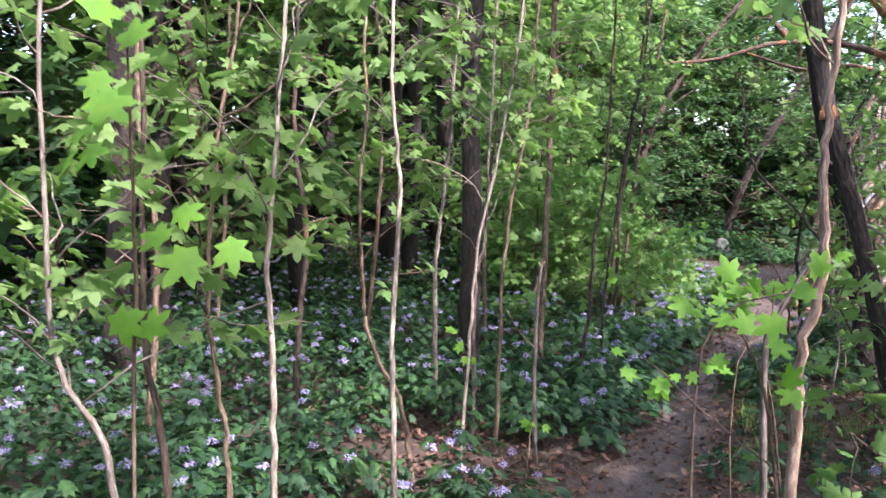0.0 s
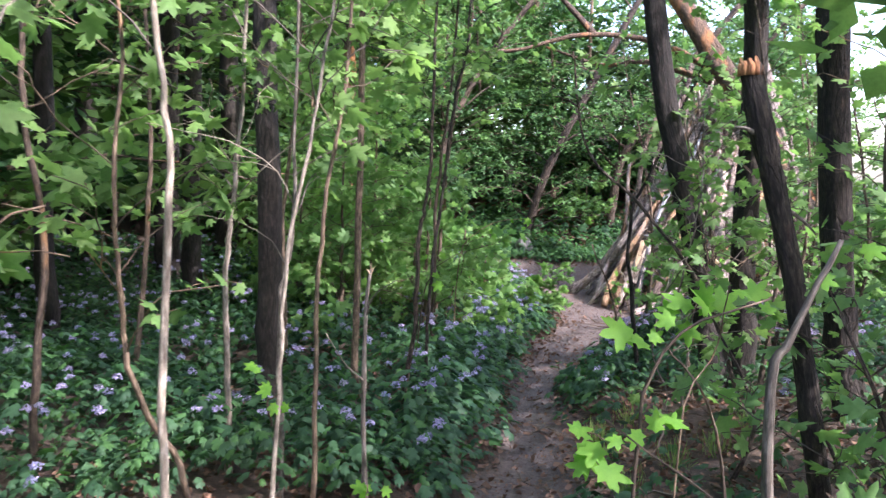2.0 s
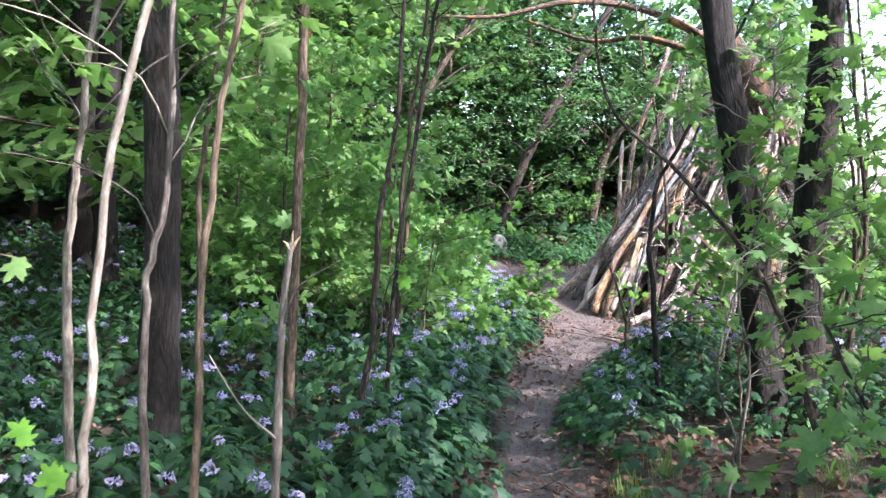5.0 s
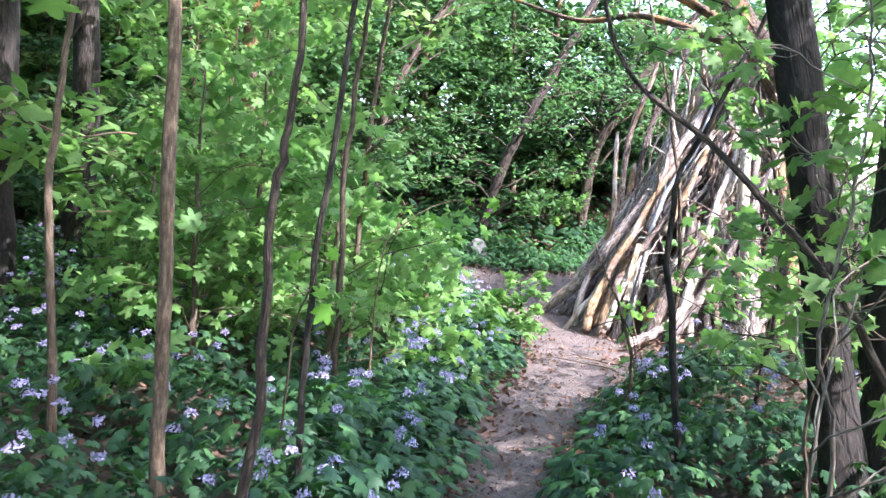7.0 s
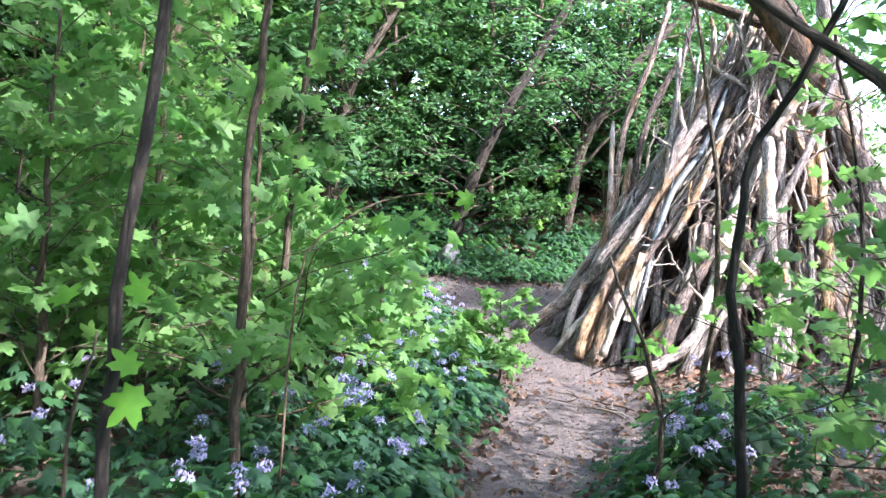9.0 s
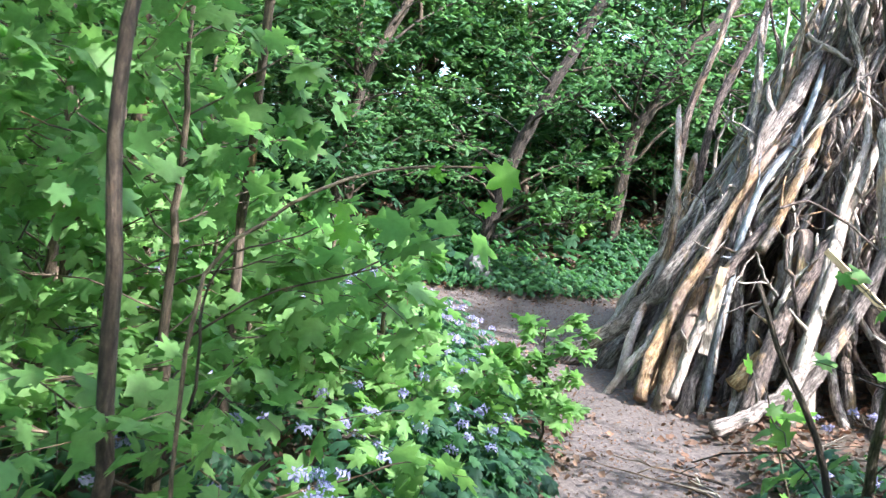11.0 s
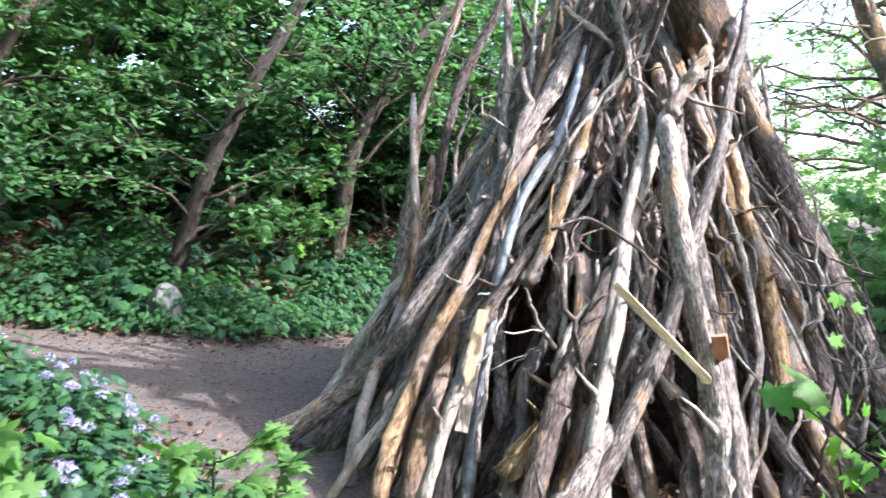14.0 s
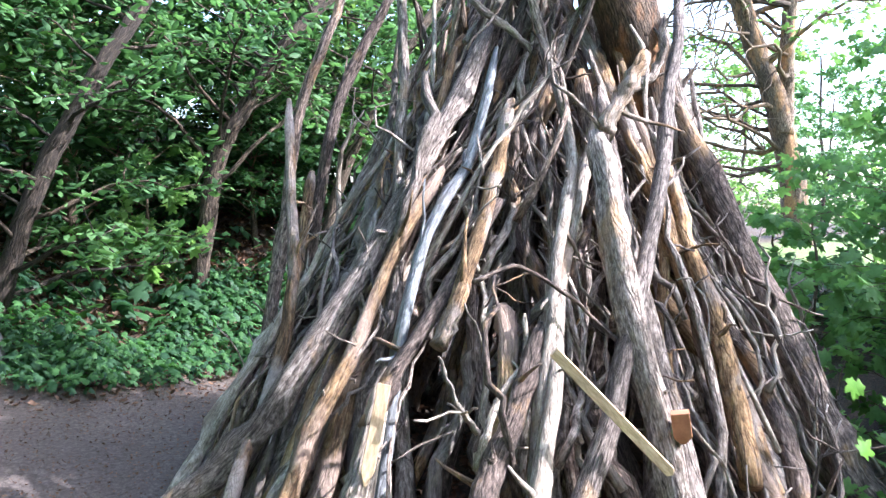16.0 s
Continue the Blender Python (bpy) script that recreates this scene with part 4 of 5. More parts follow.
# slender saplings: foot x, y, then sway and height, radius, bark
SAPLINGS = [
    (-0.5, 2.6, [(-0.03, 0, 0.6), (-0.05, 0, 1.2), (-0.02, 0, 1.8), (0.02, 0.1, 2.6)], 0.013, M_PALE),
    (-0.15, 2.97, [(-0.02, 0, 0.7), (0.02, 0, 1.4), (0.0, 0, 2.0), (0.06, 0.1, 3.2)], 0.013, M_PALE),
    (-0.9, 2.35, [(-0.08, 0, 0.7), (-0.2, 0, 1.05), (-0.2, 0.1, 2.2)], 0.014, M_PALE),
    (-0.82, 2.6, [(-0.06, 0, 0.6), (-0.1, 0, 1.2), (-0.1, 0.1, 2.4)], 0.018, M_BROWN),
    (-0.72, 2.75, [(0.0, 0, 0.6), (-0.05, 0, 1.2), (0.05, 0.1, 2.2)], 0.012, M_BROWN),
    (0.07, 4.0, [(0.05, 0, 0.7), (0.1, 0, 1.3), (0.28, 0, 2.2), (0.4, 0.1, 3.4)], 0.011, M_PALE),
    (0.3, 4.6, [(0.05, 0, 1.1), (0.15, 0, 1.9), (0.3, 0.1, 3.4)], 0.013, M_BROWN),
    (-0.12, 4.2, [(-0.1, 0, 0.35), (-0.3, 0, 0.8), (-0.33, 0, 1.4), (-0.3, 0.1, 2.4)], 0.016, M_BROWN),
    (1.2, 6.43, [(0.05, 0, 0.8), (0.2, 0, 1.9), (0.35, 0, 2.6), (0.5, 0.1, 4.0)], 0.014, M_BARK),
    (0.97, 5.95, [(0.06, 0, 0.5), (0.12, 0, 1.2), (0.18, 0, 1.65), (0.3, 0.1, 3.4)], 0.02, M_TRUNK),
    (0.17, 4.85, [(0.02, 0, 0.8), (0.08, 0, 1.3), (0.15, 0.1, 3.0)], 0.015, M_PALE),
    (-0.05, 5.2, [(0.0, 0, 1.0), (0.05, 0, 1.6), (0.15, 0.1, 3.2)], 0.018, M_PALE),
    (1.62, 7.9, [(0.05, 0, 1.2), (0.15, 0, 2.2), (0.3, 0.1, 3.8)], 0.02, M_BROWN),
    (0.76, 1.9, [(0.02, 0, 0.85), (0.06, 0, 1.15), (0.1, 0.0, 1.4), (0.11, 0.0, 1.66), (0.15, 0.02, 1.95), (0.2, 0.1, 2.8)], 0.016, M_TAN),
    (-1.6, 4.4, [(0.1, 0, 1.1), (0.0, 0, 2.2), (0.2, 0.1, 3.8)], 0.02, M_BROWN),
    (-1.0, 5.4, [(0.1, 0, 1.1), (0.1, 0, 2.2), (0.2, 0.1, 3.8)], 0.022, M_BROWN),
    (-0.6, 6.4, [(0.1, 0, 1.1), (0.1, 0, 2.2), (0.0, 0.1, 3.8)], 0.02, M_BROWN),
    (-1.9, 6.9, [(0.1, 0, 1.1), (0.1, 0, 2.2), (0.2, 0.1, 3.8)], 0.022, M_BROWN),
    (0.35, 7.3, [(0.0, 0, 1.1), (0.15, 0, 2.2), (0.2, 0.1, 3.8)], 0.02, M_BROWN),
    (1.9, 9.0, [(0.1, 0, 1.3), (0.3, 0, 2.5), (0.6, 0.1, 4.0)], 0.022, M_BROWN),
    (2.98, 6.8, [(-0.05, 0, 0.6), (-0.1, 0.0, 1.2), (0.0, -0.1, 1.6), (0.3, -0.3, 2.4)], 0.02, M_BARK),
    (2.95, 5.4, [(-0.15, 0.2, 0.75), (-0.4, 0.5, 1.25), (-0.65, 0.85, 1.65), (-0.75, 0.95, 2.3)], 0.016, M_TRUNK),
    (2.63, 5.6, [(0.03, 0, 0.45), (-0.02, 0, 0.8), (0.1, 0, 1.2), (0.2, 0.1, 1.9)], 0.009, M_PALE),
    (2.9, 5.9, [(-0.05, 0, 0.5), (0.05, 0, 1.0), (-0.1, 0.1, 1.8)], 0.008, M_BROWN),
    (2.2, 5.15, [(0.1, 0, 0.3), (0.02, 0, 0.6), (0.15, 0.05, 1.0)], 0.006, M_PALE),
    (3.0, 4.4, [(0.05, 0, 0.8), (-0.05, 0, 1.6), (0.1, 0.1, 3.2)], 0.02, M_BROWN),
    (4.4, 5.6, [(0.05, 0, 0.8), (-0.05, 0, 1.6), (0.1, 0.1, 3.2)], 0.03, M_BROWN),
]
for i, (x, y, rows, rad, bark) in enumerate(SAPLINGS):
    broadleaf("sapling", stem_to(x, y, *rows), rad, rad * 0.4, "slim %s maple sapling among flowering waterleaf" % ("pale-barked" if bark is M_PALE else "brown-barked"), "sapling", bark, M_LEAF,
              300 + i, MAPLE, boughs=13, low=0.52, reach=0.7, per=22, size=0.09, sub=3, tilt=0.85, rise=0.6, limb_r=0.2, keep=0.8, group="maple saplings beside the path")

# dense leafy maples beside the path
THICKET = [(6.9, 9.0, 0.9), (2.1, 10.4, 1.0), (1.2, 10.8, 2.6), (2.6, 9.7, 0.85), (2.95, 9.5, 0.4), (2.3, 9.6, 0.95), (1.85, 9.9, 1.1), (0.6, 9.7, 1.4), (1.3, 9.3, 2.3), (1.4, 11.5, 2.4), (0.9, 8.5, 1.8), (1.7, 8.6, 1.6), (1.0, 12.0, 3.4), (7.9, 9.45, 1.4), (9.3, 9.6, 1.4), (6.6, 8.6, 1.0), (7.6, 8.8, 1.5), (9.4, 9.9, 2.2), (10.9, 10.0, 2.8), (9.3, 8.4, 3.0), (11.5, 9.5, 3.0), (12.2, 10.3, 4.4), (13.6, 10.7, 5.0), (13.2, 10.2, 3.2), (9.0, 10.9, 0.8), (7.4, 9.5, 0.85), (8.3, 10.3, 0.9), (5.6, 8.3, 0.55), (6.0, 14.7, 1.1)]
for i, (x, y, hgt) in enumerate(THICKET):
    broadleaf("maple_bush", stem_to(x, y, (0.05, 0, hgt * 0.4), (0.12, 0.05, hgt)), 0.02 + 0.006 * hgt, 0.006, "dense bush of bright green maple leaves at the path's edge", "bush", M_BROWN, M_LEAF_NEAR,
              500 + i, MAPLE, boughs=int(14 + 8 * hgt), low=0.12, reach=0.2 + 0.3 * hgt if hgt < 1.5 else 0.5 + 0.16 * hgt, per=38, size=0.097, sub=4, tilt=0.95)

broadleaf("maple_bush", stem_to(3.37, 9.57, (0.02, 0, 0.25), (0.0, 0.02, 0.6)), 0.009, 0.004, "small fresh maple seedling at the edge of the trodden soil", "bush", M_TRUNK, M_LEAF_NEAR,
          548, MAPLE, boughs=14, low=0.3, reach=0.24, per=150, size=0.065, sub=3, tilt=0.55)
for i, (x, y, hgt) in enumerate([(3.9, 7.5, 2.1), (3.1, 6.2, 1.9), (4.6, 7.7, 2.4), (3.0, 7.5, 1.0), (3.9, 6.5, 2.4), (2.3, 4.6, 0.9), (2.7, 3.8, 1.5), (4.5, 6.4, 2.6), (3.6, 8.0, 2.7), (4.5, 7.1, 3.4), (5.3, 8.0, 3.2), (3.3, 5.8, 3.0), (1.75, 3.15, 0.75), (1.95, 3.3, 1.0)]):
    broadleaf("maple_sapling", stem_to(x, y, (0.1, -0.05, hgt * 0.4), (-0.1, 0.05, hgt)), 0.012 + 0.003 * hgt, 0.005, "airy young maple with scattered fresh leaves", "sapling", M_TRUNK, M_LEAF_NEAR,
              560 + i, MAPLE, boughs=int(8 + 5 * hgt), low=0.2, reach=0.75, per=17, size=0.09, sub=3, tilt=0.9, keep=0.8, rise=0.5)

# shrubs and trees beyond
fr = np.random.default_rng(5)
models = []
for i in range(5):
    models.append(broadleaf("far_tree", [(0, 0, 0), (0.1, 0.1, 1.6), (0.3, 0.0, 3.6), (0.4, 0.1, 6.2)], 0.09, 0.03, "leafy tree filling the wood beyond", "tree", M_BROWN, (M_LEAF, M_LEAF_MID, M_LEAF_MID, M_LEAF_SHADED, M_LEAF)[i],
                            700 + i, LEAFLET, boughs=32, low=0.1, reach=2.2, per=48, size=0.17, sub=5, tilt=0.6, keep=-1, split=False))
spots = [(x_, 16.0 + 0.5 * math.sin(3 * x_)) for x_ in np.arange(-3.0, 11.5, 1.1)] + [(x_, 15.35 + 0.2 * math.sin(5 * x_)) for x_ in (0.2, 1.2, 2.0, 7.4, 8.0, 7.8, 8.7, 9.6, 10.5)] + [(x_, 18.3 + 0.6 * math.sin(2 * x_)) for x_ in np.arange(-4.0, 6.4, 1.7)] + [(x_, 20.6 + 0.4 * math.sin(5 * x_)) for x_ in np.arange(-3.0, 6, 2.2)] + [(x_, 23.0 + 0.4 * math.sin(5 * x_)) for x_ in np.arange(-4.0, 6, 2.4)]
spots += [(x_, 17.2 + 0.3 * math.sin(4 * x_)) for x_ in np.arange(-2.4, 2.2, 1.25)]
n_low = len(spots)
spots += [(3.4, 17.3), (4.7, 17.6), (6.0, 17.2), (7.3, 17.5), (8.6, 17.1), (9.8, 17.6), (11, 18.4), (12.3, 17.5), (13.5, 19.2), (15.5, 21.5)]   # lower bushes by the meadow
n_bush = len(spots)
# unseen tree, added only to throw shade on the start of the path
spots += [(4.6, 1.4)]
for k in range(1500):   # the wood round about
    x, y = fr.uniform(-16, 13), fr.uniform(-7, 27)
    if off_path(x, y) < 1.6 or (y < 13.5 and -2.4 < x < 10.5 and y > -3) or (y < 9 and -5 < x < 0) or np.hypot(x - 6.2, y - 11) < 4 or x + 0.25 * y > 13.5:
        continue
    if np.hypot(x - 4.3, y - 13) < 2.6 or (x > 7 and 11 < y < 16) or y > 14.4:
        continue
    if all(np.hypot(x - a, y - b_) > 1.7 for a, b_ in spots):
        spots.append((x, y))
spots.append((5.4, 18.5))
for k, (x, y) in enumerate(spots):
    s = fr.uniform(0.5, 0.75) if k < 14 else fr.uniform(0.38, 0.52) if k < 23 else fr.uniform(0.42, 0.56) if n_low <= k < n_bush else fr.uniform(1.5, 1.8) if y > 22.3 and -4.5 < x < 13 else fr.uniform(0.9, 1.3)
    # leaf tone painted by place: shaded low on the bank, sunlit above and beyond
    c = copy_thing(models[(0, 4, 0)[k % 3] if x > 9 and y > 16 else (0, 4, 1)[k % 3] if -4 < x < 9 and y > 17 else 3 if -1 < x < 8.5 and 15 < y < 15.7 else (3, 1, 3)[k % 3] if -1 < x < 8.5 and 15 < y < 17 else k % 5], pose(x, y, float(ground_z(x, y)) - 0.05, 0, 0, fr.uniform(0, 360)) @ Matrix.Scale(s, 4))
    c.name = "far_tree"
for k, (x, y) in enumerate([(27, 20), (34, 17), (36, 28), (30, 12), (38, 22), (24, 8), (42, 12), (44, 24), (20, 6), (16, 4)]):
    c = copy_thing(models[(0, 2, 4)[k % 3]], pose(x, y, 0.2, 0, 0, 70 * k) @ Matrix.Scale(1.0 + 0.15 * (k % 4), 4))
    c.name = "far_tree"
for m_ in models:
    for o in (*m_.children_recursive, m_):
        bpy.data.objects.remove(o)

# ---- ground cover ----
hr = np.random.default_rng(11)


def scatter(n, box, keep, density=None):
    x, y = hr.uniform(box[0], box[1], n), hr.uniform(box[2], box[3], n)
    d = off_path(x, y)
    ok = keep(x, y, d)
    return x[ok], y[ok], d[ok]


def herb_field(x, y, d, per, size, name, mats, label):
    k = len(x)
    hgt = (0.09 + 0.21 * smooth(0.0, 0.5, d)) * hr.uniform(0.6, 1.3, k)
    hgt *= 0.75 + 0.5 * (np.sin(x * 2.1 + 1) * np.sin(y * 1.7) > 0)
    vs, fs, mi, n = [], [], [], 0
    for j in range(per):
        a = hr.uniform(0, 2 * np.pi, k)
        out = hr.uniform(0.02, 0.14, k)
        p = np.stack([x + out * np.cos(a), y + out * np.sin(a), ground_z(x, y) + hgt * hr.uniform(0.35, 1.0, k)], 1)
        nrm = np.stack([np.cos(a) * 0.55, np.sin(a) * 0.55, np.ones(k)], 1) + hr.normal(0, 0.2, (k, 3))
        # the leaf points outwards: its y axis lies along the outward way
        fr_ = frames_of(nrm, np.zeros(k))
        o = np.stack([np.cos(a), np.sin(a), np.zeros(k)], 1)
        spin = np.arctan2(-(fr_[:, :, 0] * o).sum(1), (fr_[:, :, 1] * o).sum(1)) + hr.normal(0, 0.3, k)
        v, f = leaves(HERB, p, nrm, size * hr.uniform(0.6, 1.3, k), spin, hr)
        vs.append(v)
        fs.append(f + n)
        n += len(v)
        mi.append((np.repeat(hr.random(k), 16) < 0.33).astype(int))
    ob = new(name, mesh_from(name, np.vstack(vs), np.vstack(fs), mats, mi=np.concatenate(mi)))
    return tagged(ob, label, "plants", kind="stuff")


def near_keep(x, y, d):
    edge = 0.5 * np.sin(3 * x) + 0.3 * np.sin(5 * y)
    bare = (np.hypot(x - 6.3, y - 11.2) < 2.7 + 0.3 * edge) | ((x > y * 0.3) & (y < 5.9 + edge) & (hr.random(len(x)) < 0.85)) | (((x - 0.2) / 0.9) ** 2 + ((y - 4.35) / 0.45) ** 2 < 1) | ((x > 3.8) & (y > 7) & (hr.random(len(x)) < 0.6))
    return (d > 0.02 + 0.14 * hr.random(len(x))) & ~bare


x, y, d = scatter(8500, (-5.0, 6.5, 1.0, 14.0), near_keep)
x2, y2, d2 = scatter(4500, (-0.5, 4.4, 2.5, 12.5), lambda x, y, d: near_keep(x, y, d) & (d < 0.55) & ((y > 6.1) | (x < 0.3 * y)))   # thicker along the path
x, y, d = np.concatenate([x, x2]), np.concatenate([y, y2]), np.concatenate([d, d2])
herb_field(x, y, d, 11, 0.08, "waterleaf_plants", [M_HERB, M_HERB2], "dark green deeply lobed waterleaf covering the wood floor")
sel = (hr.random(len(x)) < 0.24) & (d > 0.15) & (x < 4.6)
fx, fy, fd = x[sel], y[sel], d[sel]
vs, fs, n = [], [], 0
for j in range(34):
    k = len(fx)
    dirn = hr.normal(0, 1, (k, 3))
    dirn[:, 2] = np.abs(dirn[:, 2]) * 0.7
    dirn /= np.linalg.norm(dirn, axis=1)[:, None]
    if j == 0:
        cz = ground_z(fx, fy) + 0.12 + 0.22 * smooth(0, 0.5, fd) + hr.uniform(0, 0.1, k)
    c = np.stack([fx, fy, cz], 1)
    v, f = leaves(OVAL, c + dirn * 0.02, dirn + hr.normal(0, 0.6, (k, 3)), 0.016, r=hr)
    vs.append(v)
    fs.append(f + n)
    n += len(v)
tagged(new("waterleaf_flowers", mesh_from("waterleaf_flowers", np.vstack(vs), np.vstack(fs), [M_FLOWER])), "pale lilac flower clusters standing above the waterleaf", "flowers", kind="stuff")

x, y, d = scatter(15000, (0.5, 13, 13.0, 17.0), lambda x, y, d: (d > 0.02) & ((d < 1.0 + 0.35 * np.sin(3.1 * x)) | (np.sin(2.3 * x) * np.sin(2.9 * y + x) > 0.45)))
herb_field(x, y, d * 0.35, 6, 0.075, "bank_herbs", [M_HERB2, M_HERB], "dense low herbs and ivy at the foot of the bank")
x, y, d = scatter(9000, (-14.0, 13, -4.0, 26.0), lambda x, y, d: (d > 0.2) & ~((x > -5) & (x < 6.5) & (y > 1) & (y < 14)) & (np.hypot(x - 6.3, y - 11.2) > 2.8) & (x + 0.4 * y < 15.5))
herb_field(x, y, d, 4, 0.22, "low_herbs", [M_HERB, M_HERB2], "low dark green herbs on the bank and wood floor")

# dead leaves
def litter(name, n, box, keep, size, label):
    x, y, d = scatter(n, box, keep)
    p = np.stack([x, y, ground_z(x, y) + 0.012 + 0.02 * hr.random(len(x))], 1)
    v, f = leaves(DEAD, p, up_normals(len(x), 0.45, hr), size * hr.uniform(0.5, 1.2, len(x)), r=hr)
    tagged(new(name, mesh_from(name, v, f, [M_LITTER])), label, "leaves", kind="stuff")


litter("dead_leaves", 60000, (-3, 8.5, 2, 14.5), lambda x, y, d: (d > -0.05 - 0.25 * (hr.random(len(x)) < 0.25)) & (hr.random(len(x)) < 1.3 - 0.5 * d), 0.055, "curled brown dead leaves along the path and round the shelter")
litter("bank_leaves", 16000, (1, 9, 13.5, 17), lambda x, y, d: d > 0.3, 0.07, "brown dead leaves on the shaded bank")
litter("small_leaf_scraps", 50000, (0, 6, 2, 14), lambda x, y, d: d < 0.15, 0.018, "small brown scraps of leaf on the trodden soil")

# rock at the foot of the bank
bm = bmesh.new()
bmesh.ops.create_icosphere(bm, subdivisions=3, radius=0.2)
for v_ in bm.verts:
    n_ = noise.noise(v_.co * 6) * 0.06 + noise.noise(v_.co * 17) * 0.015
    v_.co = v_.co * (1 + n_ * 4)
    v_.co.x *= 0.7
    v_.co.z *= 0.95
me = bpy.data.meshes.new("rock")
bm.to_mesh(me)
bm.free()
me.materials.append(M_STONE)
rock = new("rock", me)
rock.location = (4.65, 13.95, float(ground_z(4.65, 13.95)) + 0.1)
tagged(rock, "grey rock at the foot of the bank beside the clearing", "rock")

# sprigs of large young maple leaves that reach over the path
near_mesh = {}


def sprig(name, stems, leaf_spots, label, bark=M_BROWN, seed=0, thick=0.0055):
    """Curved stems with single large leaves, each a part of its own."""
    r = np.random.default_rng(900 + seed)
    base = np.array(stems[0][0], float)
    ob = thing(name, tuple(base), label, "sapling", "young maple sprigs along the path")
    for pts, rad in zip(stems, [thick] + [0.003] * 20):
        line = curve_through(pts, 14) - base
        line[1:] += np.cumsum(r.normal(0, 0.003, (13, 3)), axis=0)
        v, f, uv = tube(line, np.linspace(rad, rad * 0.4, 14), 6, 0.08, r)
        part("stem", mesh_from("stem", v, f, [bark], uv), ob)
    for (x, y, z, size) in leaf_spots:
        for _ in range(2):
            p = np.array([[x, y, z]]) - base + r.normal(0, 0.035, (1, 3))
            kkey = int(r.integers(0, 6))
            if kkey not in near_mesh:
                rr_ = np.random.default_rng(40 + kkey)
                v, f = leaves(MAPLE, np.zeros((1, 3)), np.array([[0, 0, 1.0]]), 1.0, np.zeros(1), rr_, 1.1)
                near_mesh[kkey] = mesh_from("leaf", v, f, [M_LEAF_BRIGHT])
            o = part("leaf", near_mesh[kkey], ob)
            n_ = Vector((r.normal(-0.2, 0.45), r.normal(-0.9, 0.35), r.normal(0.6, 0.3)))
            o.matrix_local = Matrix.Translation(p[0]) @ n_.to_track_quat("Z", "Y").to_matrix().to_4x4() @ Matrix.Rotation(r.uniform(0, 6.28), 4, "Z") @ Matrix.Scale(size * r.uniform(0.55, 0.98), 4)
    return ob


sprig("maple_sprig", [[(0.83, 2.73, 0.2), (0.83, 2.73, 0.92), (0.92, 2.73, 1.19), (1.18, 2.76, 1.28)], [(0.83, 2.73, 0.95), (0.75, 2.68, 1.0), (0.71, 2.67, 1.03)]],
      [(0.86, 2.75, 1.21, 0.1), (0.9, 2.72, 1.2, 0.09), (0.71, 2.67, 1.0, 0.1), (0.74, 2.66, 0.95, 0.09), (1.18, 2.8, 1.28, 0.08)], "maple sprig with fresh bright leaves beside the path", seed=1)
sprig("maple_sprig", [[(0.95, 2.39, 0.1), (0.93, 2.4, 1.09), (0.97, 2.4, 1.26), (1.06, 2.39, 1.44)]], [(1.1, 2.45, 1.4, 0.08)], "bare pale curved sapling stem beside the path", M_PALE, 2, 0.012)
sprig("maple_sprig", [[(1.25, 2.9, 0.05), (1.13, 2.87, 0.9), (1.01, 2.9, 1.14)], [(1.05, 2.95, 0.1), (0.98, 2.8, 0.95), (1.13, 2.87, 1.13), (1.12, 2.8, 1.3)]],
      [(0.99, 2.81, 1.21, 0.1), (1.07, 2.79, 1.3, 0.09), (1.04, 2.83, 1.22, 0.09), (0.9, 2.72, 1.0, 0.1), (0.82, 2.66, 1.02, 0.09), (1.12, 2.85, 1.2, 0.1)], "maple sprig with large bright leaves over brown litter", seed=3)
sprig("maple_sprig", [[(-0.62, 1.6, 0.1), (-0.6, 1.62, 1.2), (-0.55, 1.5, 1.6), (-0.5, 1.35, 1.85)]],
      [(-0.51, 1.32, 1.82, 0.11), (-0.56, 1.25, 1.73, 0.11), (-0.43, 1.5, 1.56, 0.1), (-0.54, 1.6, 1.54, 0.09), (-0.57, 1.58, 1.36, 0.09), (-0.66, 1.5, 1.68, 0.1), (-0.6, 1.5, 1.85, 0.1)], "young maple with large lit leaves overhead", seed=4)
sprig("maple_sprig", [[(0.72, 1.75, 0.9), (0.66, 1.66, 1.2), (0.56, 1.6, 1.38)], [(0.72, 1.75, 1.0), (0.6, 1.9, 1.1), (0.5, 2.17, 1.2)]],
      [(0.66, 1.6, 1.35, 0.08), (0.58, 1.62, 1.38, 0.08), (0.6, 1.6, 1.3, 0.07), (0.5, 2.17, 1.18, 0.08), (0.64, 1.6, 1.22, 0.07), (0.7, 1.62, 1.38, 0.07)], "low maple twigs with pale new leaves", seed=5)
sprig("maple_sprig", [[(1.75, 7.75, 0.1), (1.8, 7.65, 0.95), (1.95, 7.63, 1.15), (2.12, 7.63, 1.24), (2.36, 7.64, 1.255)], [(1.8, 7.65, 0.8), (1.85, 7.55, 1.05), (2.0, 7.5, 1.14)]],
      [(2.3, 7.64, 1.24, 0.052), (2.23, 7.64, 1.25, 0.045), (2.1, 7.62, 1.2, 0.06), (1.98, 7.52, 1.15, 0.06)], "maple sprig with one large sunlit leaf", seed=6)
big_leaf = thing("leaf", (2.41, 7.63, 1.255), "large bright green maple leaf at the end of a twig", "leaf")
for k, (tilt_, spin_, sz) in enumerate(((74, 205, 0.086),)):
    o = part("blade", near_mesh[k], big_leaf)
    o.matrix_local = pose(0, 0, 0, tilt_, 0, 12) @ pose(0, 0, 0, 0, 0, spin_) @ Matrix.Scale(sz, 4)
